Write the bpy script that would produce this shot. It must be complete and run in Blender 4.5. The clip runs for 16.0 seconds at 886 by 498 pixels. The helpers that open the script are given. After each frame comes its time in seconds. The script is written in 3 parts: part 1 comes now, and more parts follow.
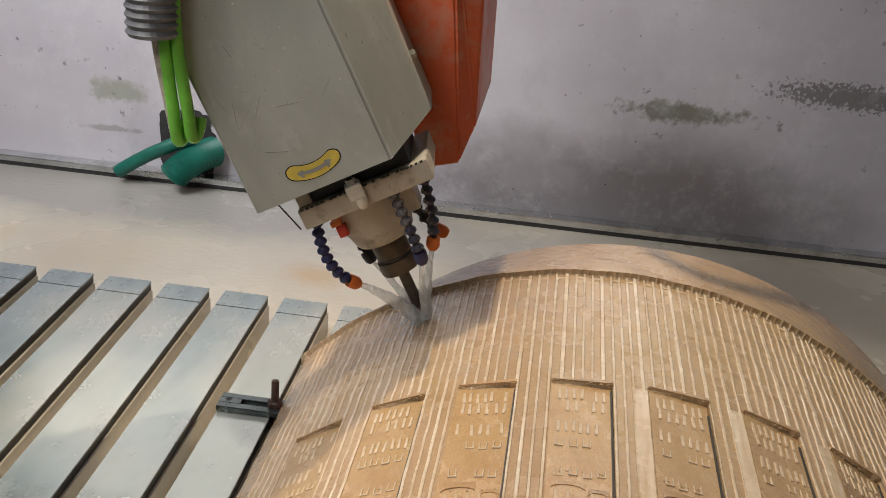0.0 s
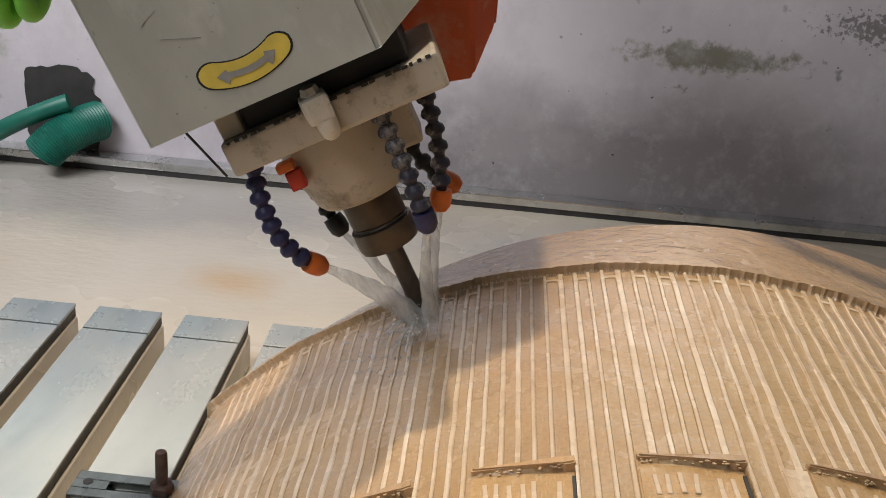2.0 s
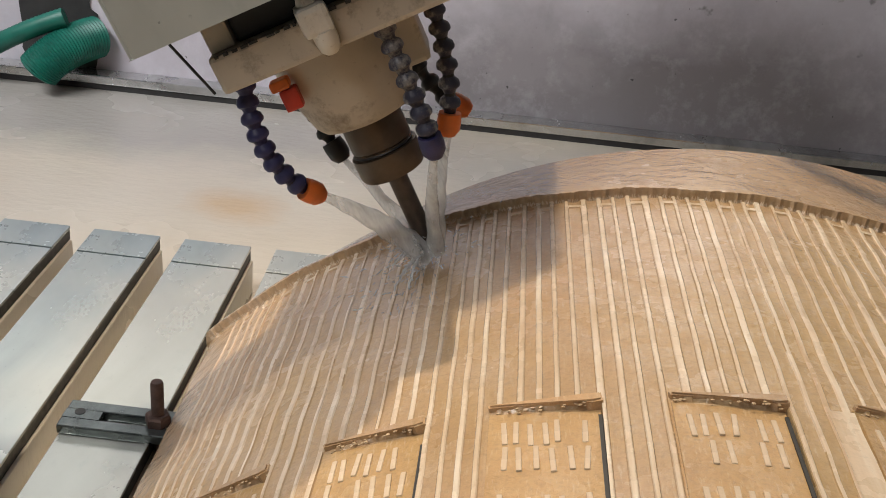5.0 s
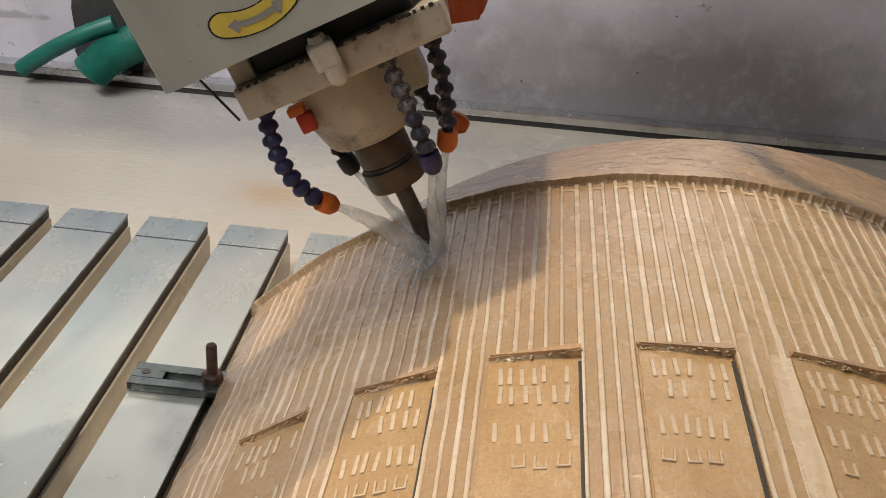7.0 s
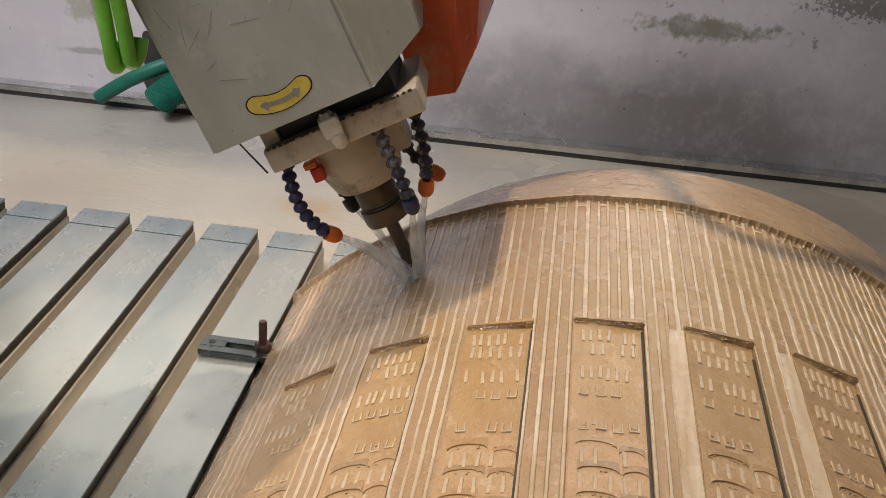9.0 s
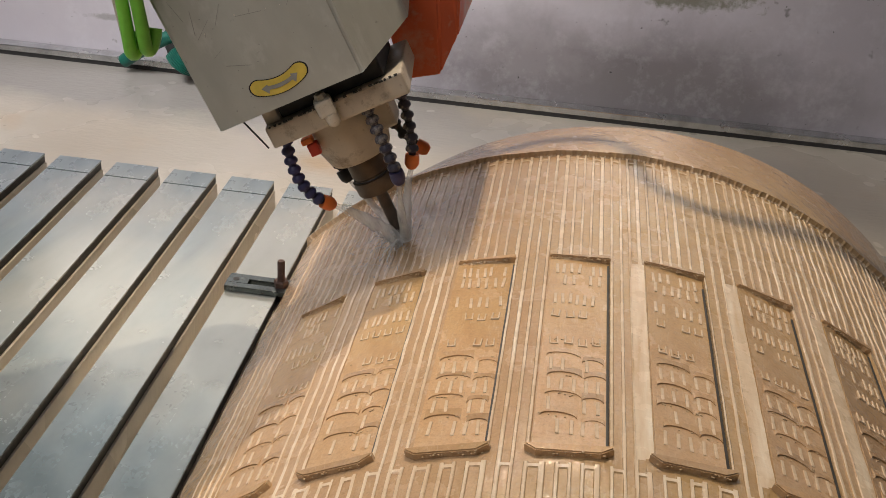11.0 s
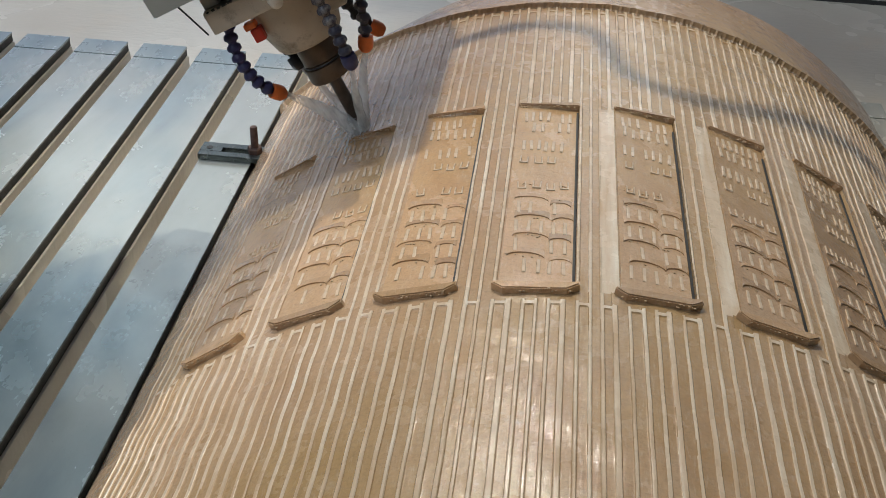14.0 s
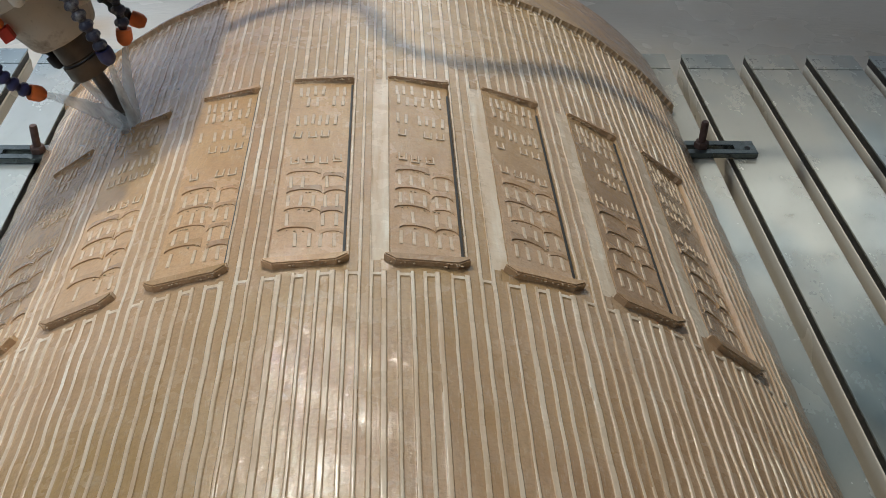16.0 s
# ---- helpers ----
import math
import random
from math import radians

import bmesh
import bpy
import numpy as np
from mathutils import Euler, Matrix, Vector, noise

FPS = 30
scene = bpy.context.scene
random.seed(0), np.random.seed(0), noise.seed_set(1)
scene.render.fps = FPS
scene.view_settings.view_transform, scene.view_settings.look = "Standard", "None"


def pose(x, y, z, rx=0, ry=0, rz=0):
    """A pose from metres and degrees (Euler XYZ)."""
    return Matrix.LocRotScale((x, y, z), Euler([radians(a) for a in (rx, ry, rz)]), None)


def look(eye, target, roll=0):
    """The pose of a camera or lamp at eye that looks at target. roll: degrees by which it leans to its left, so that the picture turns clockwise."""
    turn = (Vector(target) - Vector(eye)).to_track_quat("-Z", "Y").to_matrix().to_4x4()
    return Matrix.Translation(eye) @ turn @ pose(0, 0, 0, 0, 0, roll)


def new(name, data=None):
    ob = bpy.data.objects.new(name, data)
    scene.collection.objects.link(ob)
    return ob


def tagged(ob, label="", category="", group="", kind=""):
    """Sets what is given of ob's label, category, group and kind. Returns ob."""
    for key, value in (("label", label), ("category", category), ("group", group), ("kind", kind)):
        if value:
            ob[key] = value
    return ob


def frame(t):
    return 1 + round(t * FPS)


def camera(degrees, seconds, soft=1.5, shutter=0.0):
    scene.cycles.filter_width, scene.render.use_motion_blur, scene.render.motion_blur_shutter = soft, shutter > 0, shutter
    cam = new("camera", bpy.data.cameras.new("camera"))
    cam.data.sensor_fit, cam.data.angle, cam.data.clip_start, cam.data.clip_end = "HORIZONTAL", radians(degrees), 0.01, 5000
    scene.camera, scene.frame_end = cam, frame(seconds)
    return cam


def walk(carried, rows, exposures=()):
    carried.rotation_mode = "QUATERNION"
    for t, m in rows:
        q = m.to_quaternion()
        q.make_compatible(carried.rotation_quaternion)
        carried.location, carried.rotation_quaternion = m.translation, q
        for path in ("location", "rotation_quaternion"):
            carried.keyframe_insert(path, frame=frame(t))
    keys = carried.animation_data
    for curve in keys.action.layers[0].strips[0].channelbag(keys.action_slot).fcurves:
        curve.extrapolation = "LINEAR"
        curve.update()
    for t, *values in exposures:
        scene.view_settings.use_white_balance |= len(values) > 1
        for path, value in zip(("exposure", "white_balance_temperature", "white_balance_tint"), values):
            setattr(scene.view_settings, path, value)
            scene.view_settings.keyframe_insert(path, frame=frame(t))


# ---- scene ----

# ------------------------------------------------------------------ camera
PATH = [
    (0, (0.3311, -1.5852, 0.8176), (0.2109, -0.3079, 0.2572), 4.77),
    (0.5, (0.3133, -1.3846, 0.7202), (0.1879, -0.1040, 0.1686), 4.26),
    (1, (0.2995, -1.2742, 0.6657), (0.1920, 0.0070, 0.1116), 4.52),
    (1.5, (0.2620, -1.1845, 0.6238), (0.2012, 0.1032, 0.0778), 5.55),
    (2, (0.2480, -1.0994, 0.5862), (0.2071, 0.1860, 0.0330), 4.94),
    (2.5, (0.2342, -1.0537, 0.5631), (0.2121, 0.2319, 0.0092), 5.20),
    (3, (0.2317, -1.0486, 0.5533), (0.2074, 0.2424, 0.0123), 5.62),
    (3.5, (0.2388, -1.0471, 0.5520), (0.2255, 0.2386, -0.0020), 5.75),
    (4, (0.2415, -1.0437, 0.5492), (0.2317, 0.2231, -0.0467), 6.32),
    (4.5, (0.2396, -1.0402, 0.5491), (0.2157, 0.2156, -0.0694), 6.22),
    (7, (0.2620, -1.1745, 0.6109), (0.1857, 0.0643, -0.0369), 4.28),
    (7.5, (0.2765, -1.2204, 0.6307), (0.1876, 0.0238, -0.0050), 4.36),
    (8, (0.2902, -1.2794, 0.6595), (0.1803, -0.0335, 0.0304), 4.01),
    (10.5, (0.3477, -1.6144, 0.8126), (0.2242, -0.3785, 0.1667), 4.65),
    (11, (0.3480, -1.6132, 0.8025), (0.2293, -0.3918, 0.1287), 4.51),
    (11.5, (0.3550, -1.6133, 0.7937), (0.2371, -0.4066, 0.0937), 4.01),
    (12, (0.3617, -1.6117, 0.7878), (0.2412, -0.4183, 0.0659), 3.38),
    (12.5, (0.3650, -1.6128, 0.7785), (0.2413, -0.4334, 0.0344), 2.88),
    (13, (0.3702, -1.6133, 0.7737), (0.2521, -0.4458, 0.0101), 2.58),
    (13.5, (0.3754, -1.6192, 0.7686), (0.2639, -0.4628, -0.0126), 2.53),
    (14, (0.3832, -1.6288, 0.7682), (0.2820, -0.4798, -0.0252), 2.53),
    (14.5, (0.4015, -1.6357, 0.7651), (0.3278, -0.4910, -0.0375), 2.34),
    (15, (0.4216, -1.6364, 0.7655), (0.3932, -0.4920, -0.0404), 2.44),
    (15.5, (0.4429, -1.6360, 0.7691), (0.4705, -0.4924, -0.0380), 2.36),
    (16, (0.4672, -1.6338, 0.7677), (0.5408, -0.4935, -0.0412), 2.09),
]
cam = camera(44.0, 16.0, soft=0.65)
walk(cam, [(t, look(e, g, r)) for t, e, g, r in PATH],
     exposures=[(0.0, -0.16, 6600, 10), (2.0, -0.1, 6550, 11), (4.7, -0.1, 6550, 11), (7.0, -0.18, 6650, 11), (8.0, -0.24, 6700, 11), (10.3, -0.14, 6800, 14), (12.2, -0.15, 6750, 14), (12.6, -0.17, 6400, 10), (13.0, -0.18, 6150, 8), (14.0, -0.16, 5650, 6), (14.6, -0.16, 5500, 5), (16.0, -0.15, 5450, 4)])

# ------------------------------------------------------------------ world and lamps
world = bpy.data.worlds.new("workshop_air")
scene.world = world
world.use_nodes = True
world.node_tree.nodes["Background"].inputs[0].default_value = (0.80, 0.84, 0.90, 1)
world.node_tree.nodes["Background"].inputs[1].default_value = 0.10


def area_lamp(name, eye, target, sx, sy, watts, colour):
    data = bpy.data.lights.new(name, "AREA")
    data.shape, data.size, data.size_y, data.energy, data.color = "RECTANGLE", sx, sy, watts, colour
    ob = new(name, data)
    ob.matrix_world = look(eye, target)
    return ob


def spot_lamp(name, eye, target, watts, colour, size, cone, blend):
    data = bpy.data.lights.new(name, "SPOT")
    data.energy, data.color, data.shadow_soft_size, data.spot_size, data.spot_blend = watts, colour, size, radians(cone), blend
    ob = new(name, data)
    ob.matrix_world = look(eye, target)
    return ob


spot_lamp("work_lamp", (-0.05, 0.67, 2.75), (0.42, -0.90, 0.05), 240, (1.0, 0.865, 0.665), 0.03, 49, 0.7)
spot_lamp("side_lamp", (-0.55, -0.55, 2.5), (-0.22, -0.72, 0.0), 135, (1.0, 0.96, 0.88), 0.04, 30, 0.9)
# Unseen fill added to brighten the splash wall
wall_fill = area_lamp("left_tube_lamp", (-1.0, -0.5, 1.6), (-0.2, 0.6, 0.32), 1.2, 0.25, 11.5, (0.98, 0.98, 1.0))
wall_fill.data.spread = radians(95)
# Unseen front fill added to lift the hood and head
area_lamp("front_tube_lamp", (-0.9, -1.9, 1.9), (0.0, -0.3, 0.45), 1.2, 0.2, 13, (1.0, 0.98, 0.97))
area_lamp("window_daylight", (-1.1, 2.94, 2.2), (-1.0, 0.0, 1.2), 2.0, 2.0, 17, (0.97, 0.96, 0.94))
area_lamp("window_daylight", (2.5, 2.94, 2.2), (2.3, 0.0, 1.2), 2.2, 1.1, 10, (1.0, 0.95, 0.86))
area_lamp("window_daylight", (0.67, 2.94, 1.62), (0.45, -0.3, 0.2), 1.2, 0.5, 8.5, (1.0, 0.94, 0.86))


# ------------------------------------------------------------------ materials
class Nodes:
    """A small helper to wire a node material."""

    def __init__(self, name, rough=0.5, metal=0.0):
        self.m = bpy.data.materials.new(name)
        self.m.use_nodes = True
        self.t = self.m.node_tree
        self.b = self.t.nodes["Principled BSDF"]
        self.b.inputs["Roughness"].default_value = rough
        self.b.inputs["Metallic"].default_value = metal
        self.co = self.t.nodes.new("ShaderNodeTexCoord")

    def link(self, a, b):
        self.t.links.new(a, b)

    def noise(self, scale, detail=4, rough=0.55, stretch=(1, 1, 1), off=(0, 0, 0), coord="Object", dist=0.0):
        mp = self.t.nodes.new("ShaderNodeMapping")
        mp.inputs["Scale"].default_value = stretch
        mp.inputs["Location"].default_value = off
        if coord == "World":
            self.link(self.t.nodes.new("ShaderNodeNewGeometry").outputs["Position"], mp.inputs[0])
        else:
            self.link(self.co.outputs[coord], mp.inputs[0])
        n = self.t.nodes.new("ShaderNodeTexNoise")
        n.inputs["Scale"].default_value, n.inputs["Detail"].default_value, n.inputs["Roughness"].default_value = scale, detail, rough
        n.inputs["Distortion"].default_value = dist
        self.link(mp.outputs[0], n.inputs["Vector"])
        return n.outputs["Fac"]

    def ramp(self, fac, *stops):
        r = self.t.nodes.new("ShaderNodeValToRGB")
        e = r.color_ramp.elements
        while len(e) < len(stops):
            e.new(0.5)
        for el, (p, c) in zip(e, stops):
            el.position, el.color = p, (c if isinstance(c, tuple) else (c, c, c)) + (1,)
        self.link(fac, r.inputs[0])
        return r.outputs[0]

    def mix(self, fac, a, b, mode="MIX"):
        n = self.t.nodes.new("ShaderNodeMix")
        n.data_type, n.blend_type = "RGBA", mode
        for key, v in ((0, fac), (6, a), (7, b)):
            if hasattr(v, "is_linked"):
                self.link(v, n.inputs[key])
            elif key == 0:
                n.inputs[0].default_value = v
            else:
                n.inputs[key].default_value = (*v, 1)
        return n.outputs[2]

    def blob(self, centre, size, edge=0.5, wobble=0.5, scale=9.0):
        """A ragged patch: 1 inside an ellipsoid, 0 outside."""
        mp = self.t.nodes.new("ShaderNodeMapping")
        mp.inputs["Location"].default_value = tuple(-c / r for c, r in zip(centre, size))
        mp.inputs["Scale"].default_value = tuple(1 / r for r in size)
        self.link(self.co.outputs["Object"], mp.inputs[0])
        ln = self.t.nodes.new("ShaderNodeVectorMath")
        ln.operation = "LENGTH"
        self.link(mp.outputs[0], ln.inputs[0])
        n = self.noise(scale, 6, 0.65, off=centre)
        ma = self.t.nodes.new("ShaderNodeMath")
        ma.operation = "MULTIPLY_ADD"
        self.link(n, ma.inputs[0])
        ma.inputs[1].default_value = wobble * 2
        self.link(ln.outputs["Value"], ma.inputs[2])
        return self._inv(ma.outputs[0], 1 + wobble - edge, 1 + wobble)

    def _inv(self, v, a, b):
        mr = self.t.nodes.new("ShaderNodeMapRange")
        mr.inputs["From Min"].default_value, mr.inputs["From Max"].default_value = a, b
        mr.inputs["To Min"].default_value, mr.inputs["To Max"].default_value = 1.0, 0.0
        self.link(v, mr.inputs["Value"])
        return mr.outputs["Result"]

    def times(self, v, f):
        m = self.t.nodes.new("ShaderNodeMath")
        m.operation = "MULTIPLY"
        self.link(v, m.inputs[0])
        m.inputs[1].default_value = f
        return m.outputs[0]

    def colour(self, v):
        if hasattr(v, "is_linked"):
            self.link(v, self.b.inputs["Base Color"])
        else:
            self.b.inputs["Base Color"].default_value = (*v, 1)
        return self

    def gloss(self, v):
        self.link(v, self.b.inputs["Roughness"])
        return self

    def film(self, scale, strength, distance):
        """An uneven film of water: relief on the coat alone."""
        n = self.t.nodes.new("ShaderNodeBump")
        n.inputs["Strength"].default_value, n.inputs["Distance"].default_value = strength, distance
        self.link(self.noise(scale, 4, 0.6), n.inputs["Height"])
        self.link(n.outputs[0], self.b.inputs["Coat Normal"])

    def bump(self, fac, strength=0.3, depth=0.002):
        n = self.t.nodes.new("ShaderNodeBump")
        n.inputs["Strength"].default_value, n.inputs["Distance"].default_value = strength, depth
        self.link(fac, n.inputs["Height"])
        self.link(n.outputs[0], self.b.inputs["Normal"])
        return self


def plain(name, colour, rough=0.5, metal=0.0, vary=0.25, scale=40.0, bump=0.15):
    k = Nodes(name, rough, metal)
    f = k.noise(scale, 5)
    dark = tuple(c * (1 - vary) for c in colour)
    light = tuple(min(1, c * (1 + vary)) for c in colour)
    k.colour(k.ramp(f, (0.3, dark), (0.7, light)))
    k.bump(k.noise(scale * 6, 3), bump, 0.0006)
    return k.m


WALL_Y, DECK_Z, NEAR_Y = 0.609, -0.055, -2.3


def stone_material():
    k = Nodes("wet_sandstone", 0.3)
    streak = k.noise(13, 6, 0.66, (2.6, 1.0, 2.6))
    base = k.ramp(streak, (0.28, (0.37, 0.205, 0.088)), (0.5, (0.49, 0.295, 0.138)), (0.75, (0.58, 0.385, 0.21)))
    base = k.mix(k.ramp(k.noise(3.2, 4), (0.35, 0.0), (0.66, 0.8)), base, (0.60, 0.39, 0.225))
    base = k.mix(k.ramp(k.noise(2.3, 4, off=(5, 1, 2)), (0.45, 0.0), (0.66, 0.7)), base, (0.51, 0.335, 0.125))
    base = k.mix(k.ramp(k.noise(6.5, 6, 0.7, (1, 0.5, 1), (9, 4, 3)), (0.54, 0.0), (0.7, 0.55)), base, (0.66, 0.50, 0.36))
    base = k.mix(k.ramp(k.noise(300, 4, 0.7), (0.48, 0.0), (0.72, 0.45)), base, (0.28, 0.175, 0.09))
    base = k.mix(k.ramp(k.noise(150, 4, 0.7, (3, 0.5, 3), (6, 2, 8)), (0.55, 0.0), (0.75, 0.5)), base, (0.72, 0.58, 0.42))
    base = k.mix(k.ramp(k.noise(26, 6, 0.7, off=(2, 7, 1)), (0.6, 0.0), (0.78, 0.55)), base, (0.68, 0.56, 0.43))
    info = k.t.nodes.new("ShaderNodeObjectInfo")
    base = k.mix(1.0, base, k.ramp(info.outputs["Random"], (0.0, (0.84, 0.86, 0.90)), (0.5, (1.0, 1.0, 0.96)), (1.0, (1.18, 1.18, 1.18))), "MULTIPLY")
    k.colour(base)
    k.gloss(k.ramp(k.noise(14, 4, 0.6), (0.3, 0.12), (0.7, 0.36)))
    k.bump(k.noise(95, 6, 0.68), 0.5, 0.0026)
    k.b.inputs["Coat Weight"].default_value = 1.0
    k.b.inputs["Coat Roughness"].default_value = 0.11
    k.film(62, 0.95, 0.003)
    return k.m


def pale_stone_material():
    # Pale ridge tone, with wet highlights on ridges and tabs put into colour
    k = Nodes("chalky_highlit_stone", 0.3)
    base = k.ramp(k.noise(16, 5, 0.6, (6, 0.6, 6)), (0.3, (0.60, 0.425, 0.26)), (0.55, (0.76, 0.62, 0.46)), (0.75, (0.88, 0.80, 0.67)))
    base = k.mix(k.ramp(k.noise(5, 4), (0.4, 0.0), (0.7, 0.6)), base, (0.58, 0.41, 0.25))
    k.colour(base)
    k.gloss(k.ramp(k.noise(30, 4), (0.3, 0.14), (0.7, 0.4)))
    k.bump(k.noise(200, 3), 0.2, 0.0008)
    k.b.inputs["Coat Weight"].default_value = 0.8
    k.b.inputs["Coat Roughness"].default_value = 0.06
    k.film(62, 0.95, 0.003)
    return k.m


def steel_material(name="zinc_steel", tint=(0.555, 0.635, 0.63), metal=0.88):
    k = Nodes(name, 0.2, metal)
    f = k.noise(7, 7, 0.68, (1, 0.55, 1), dist=0.8)
    base = k.ramp(f, (0.3, tuple(c * 0.60 for c in tint)), (0.5, tint), (0.72, tuple(min(1, c * 1.25) for c in tint)))
    base = k.mix(k.ramp(k.noise(60, 6, 0.7), (0.52, 0.0), (0.75, 0.45)), base, tuple(c * 0.5 for c in tint))
    base = k.mix(k.ramp(k.noise(5, 5, 0.6, off=(4, 9, 1)), (0.55, 0.0), (0.72, 0.5)), base, (0.66, 0.64, 0.56))
    k.colour(base)
    k.gloss(k.ramp(k.noise(6, 7, 0.7, (1, 0.7, 1), (8, 3, 0)), (0.40, 0.09), (0.58, 0.38)))
    k.bump(k.noise(22, 5), 0.18, 0.0014)
    return k.m


def filmed_steel_material(name, cream):
    """Zinc plate under a thin wet film of slurry that dulls the metal; cream lit patches are put into its colour."""
    k = Nodes(name, 0.3, 0.5)
    f = k.noise(5, 6, 0.6, (1, 0.45, 1), dist=0.6)
    base = k.ramp(f, (0.3, (0.17, 0.225, 0.245)), (0.5, (0.295, 0.36, 0.375)), (0.72, (0.45, 0.49, 0.485)))
    base = k.mix(k.ramp(k.noise(3.4, 4, 0.5, (1, 0.6, 1), (2, 5, 1), coord="World"), (0.46 - 0.1 * cream, 0.0), (0.57, 0.35 + 0.5 * cream)), base, (0.56 + 0.1 * cream, 0.54 + 0.07 * cream, 0.465 + 0.03 * cream))
    base = k.mix(k.ramp(k.noise(45, 6, 0.72, (1, 0.6, 1)), (0.58, 0.0), (0.80, 0.3)), base, (0.20, 0.235, 0.25))
    base = k.mix(k.ramp(k.noise(420, 2, 0.5), (0.70, 0.0), (0.78, 0.5)), base, (0.10, 0.10, 0.10))
    k.colour(base)
    k.gloss(k.ramp(k.noise(9, 6, 0.7, (1, 0.6, 1), (8, 3, 0)), (0.35, 0.14), (0.65, 0.36)))
    k.bump(k.noise(18, 3, 0.5), 0.12, 0.001)
    k.b.inputs["Coat Weight"].default_value = 0.5
    k.b.inputs["Coat Roughness"].default_value = 0.12
    return k.m


def sheet_material():
    k = Nodes("dusty_sheet_metal", 0.42, 0.1)
    base = k.ramp(k.noise(6, 6, 0.62, (1, 1, 0.45)), (0.3, (0.40, 0.405, 0.36)), (0.7, (0.60, 0.605, 0.55)))
    base = k.mix(k.ramp(k.noise(15, 6, 0.7, (1, 1, 0.5), (4, 2, 0)), (0.52, 0.0), (0.75, 0.8)), base, (0.70, 0.70, 0.66))
    base = k.mix(k.ramp(k.noise(90, 3), (0.68, 0.0), (0.76, 0.6)), base, (0.16, 0.16, 0.14))
    k.colour(base)
    k.gloss(k.ramp(k.noise(9, 5), (0.3, 0.3), (0.7, 0.55)))
    k.bump(k.noise(5, 3), 0.15, 0.006)
    return k.m


def splashed(name, colour, spots, scale, start):
    """Paint or plastic with ragged dried splashes of a second colour."""
    k = Nodes(name, 0.45)
    base = k.ramp(k.noise(scale * 0.5, 5), (0.3, tuple(c * 0.8 for c in colour)), (0.7, tuple(c * 1.12 for c in colour)))
    base = k.mix(k.ramp(k.noise(scale, 7, 0.68, off=(3, 1, 5)), (start, 0.0), (start + 0.16, 0.85)), base, spots)
    base = k.mix(k.ramp(k.noise(scale * 5, 4, off=(1, 8, 2)), (0.62, 0.0), (0.74, 0.5)), base, spots)
    k.colour(base)
    k.gloss(k.ramp(k.noise(scale, 4), (0.3, 0.3), (0.7, 0.6)))
    k.bump(k.noise(scale * 2.5, 5), 0.35, 0.0015)
    return k.m


def wall_material():
    k = Nodes("stained_wall_paint", 0.55)
    base = k.ramp(k.noise(1.6, 5, 0.6), (0.3, (0.46, 0.435, 0.495)), (0.7, (0.64, 0.62, 0.665)))
    drip = k.ramp(k.noise(2.6, 7, 0.68, (1, 1, 0.55), (3.1, 0, 1.2)), (0.52, 0.0), (0.72, 0.75))
    base = k.mix(drip, base, (0.36, 0.345, 0.36))
    spots = k.ramp(k.noise(34, 3, 0.5, (1, 1, 1), (7.7, 0, 3.0)), (0.70, 0.0), (0.76, 0.8))
    base = k.mix(spots, base, (0.12, 0.115, 0.11))
    # Broad darker areas low on the right half of the wall
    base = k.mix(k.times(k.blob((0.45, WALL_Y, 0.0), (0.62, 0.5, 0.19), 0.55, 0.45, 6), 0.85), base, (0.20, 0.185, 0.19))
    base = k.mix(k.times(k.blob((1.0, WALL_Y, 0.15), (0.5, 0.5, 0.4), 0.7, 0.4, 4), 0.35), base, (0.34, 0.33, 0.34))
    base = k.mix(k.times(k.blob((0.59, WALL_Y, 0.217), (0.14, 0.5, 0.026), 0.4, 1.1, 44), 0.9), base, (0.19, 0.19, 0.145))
    base = k.mix(k.times(k.blob((0.92, WALL_Y, 0.285), (0.16, 0.5, 0.026), 0.2, 1.9, 120), 0.8), base, (0.13, 0.125, 0.12))
    base = k.mix(k.times(k.blob((0.30, WALL_Y, 0.06), (0.16, 0.5, 0.07), 0.6, 0.9, 18), 0.45), base, (0.42, 0.40, 0.42))
    base = k.mix(k.ramp(k.noise(120, 2, 0.4, off=(2.3, 0, 1)), (0.74, 0.0), (0.77, 0.85)), base, (0.04, 0.04, 0.04))
    base = k.mix(k.ramp(k.noise(14, 7, 0.75, off=(5, 0, 2)), (0.5, 0.0), (0.75, 0.4)), base, (0.70, 0.70, 0.74))
    base = k.mix(k.times(k.blob((-0.60, WALL_Y, 0.132), (0.085, 0.5, 0.030), 0.5, 1.0, 38), 0.75), base, (0.30, 0.315, 0.25))
    base = k.mix(k.times(k.blob((-0.62, WALL_Y, 0.045), (0.08, 0.5, 0.008), 0.5, 1.2, 40), 0.6), base, (0.25, 0.25, 0.24))
    k.colour(base)
    k.bump(k.noise(28, 5), 0.25, 0.003)
    return k.m


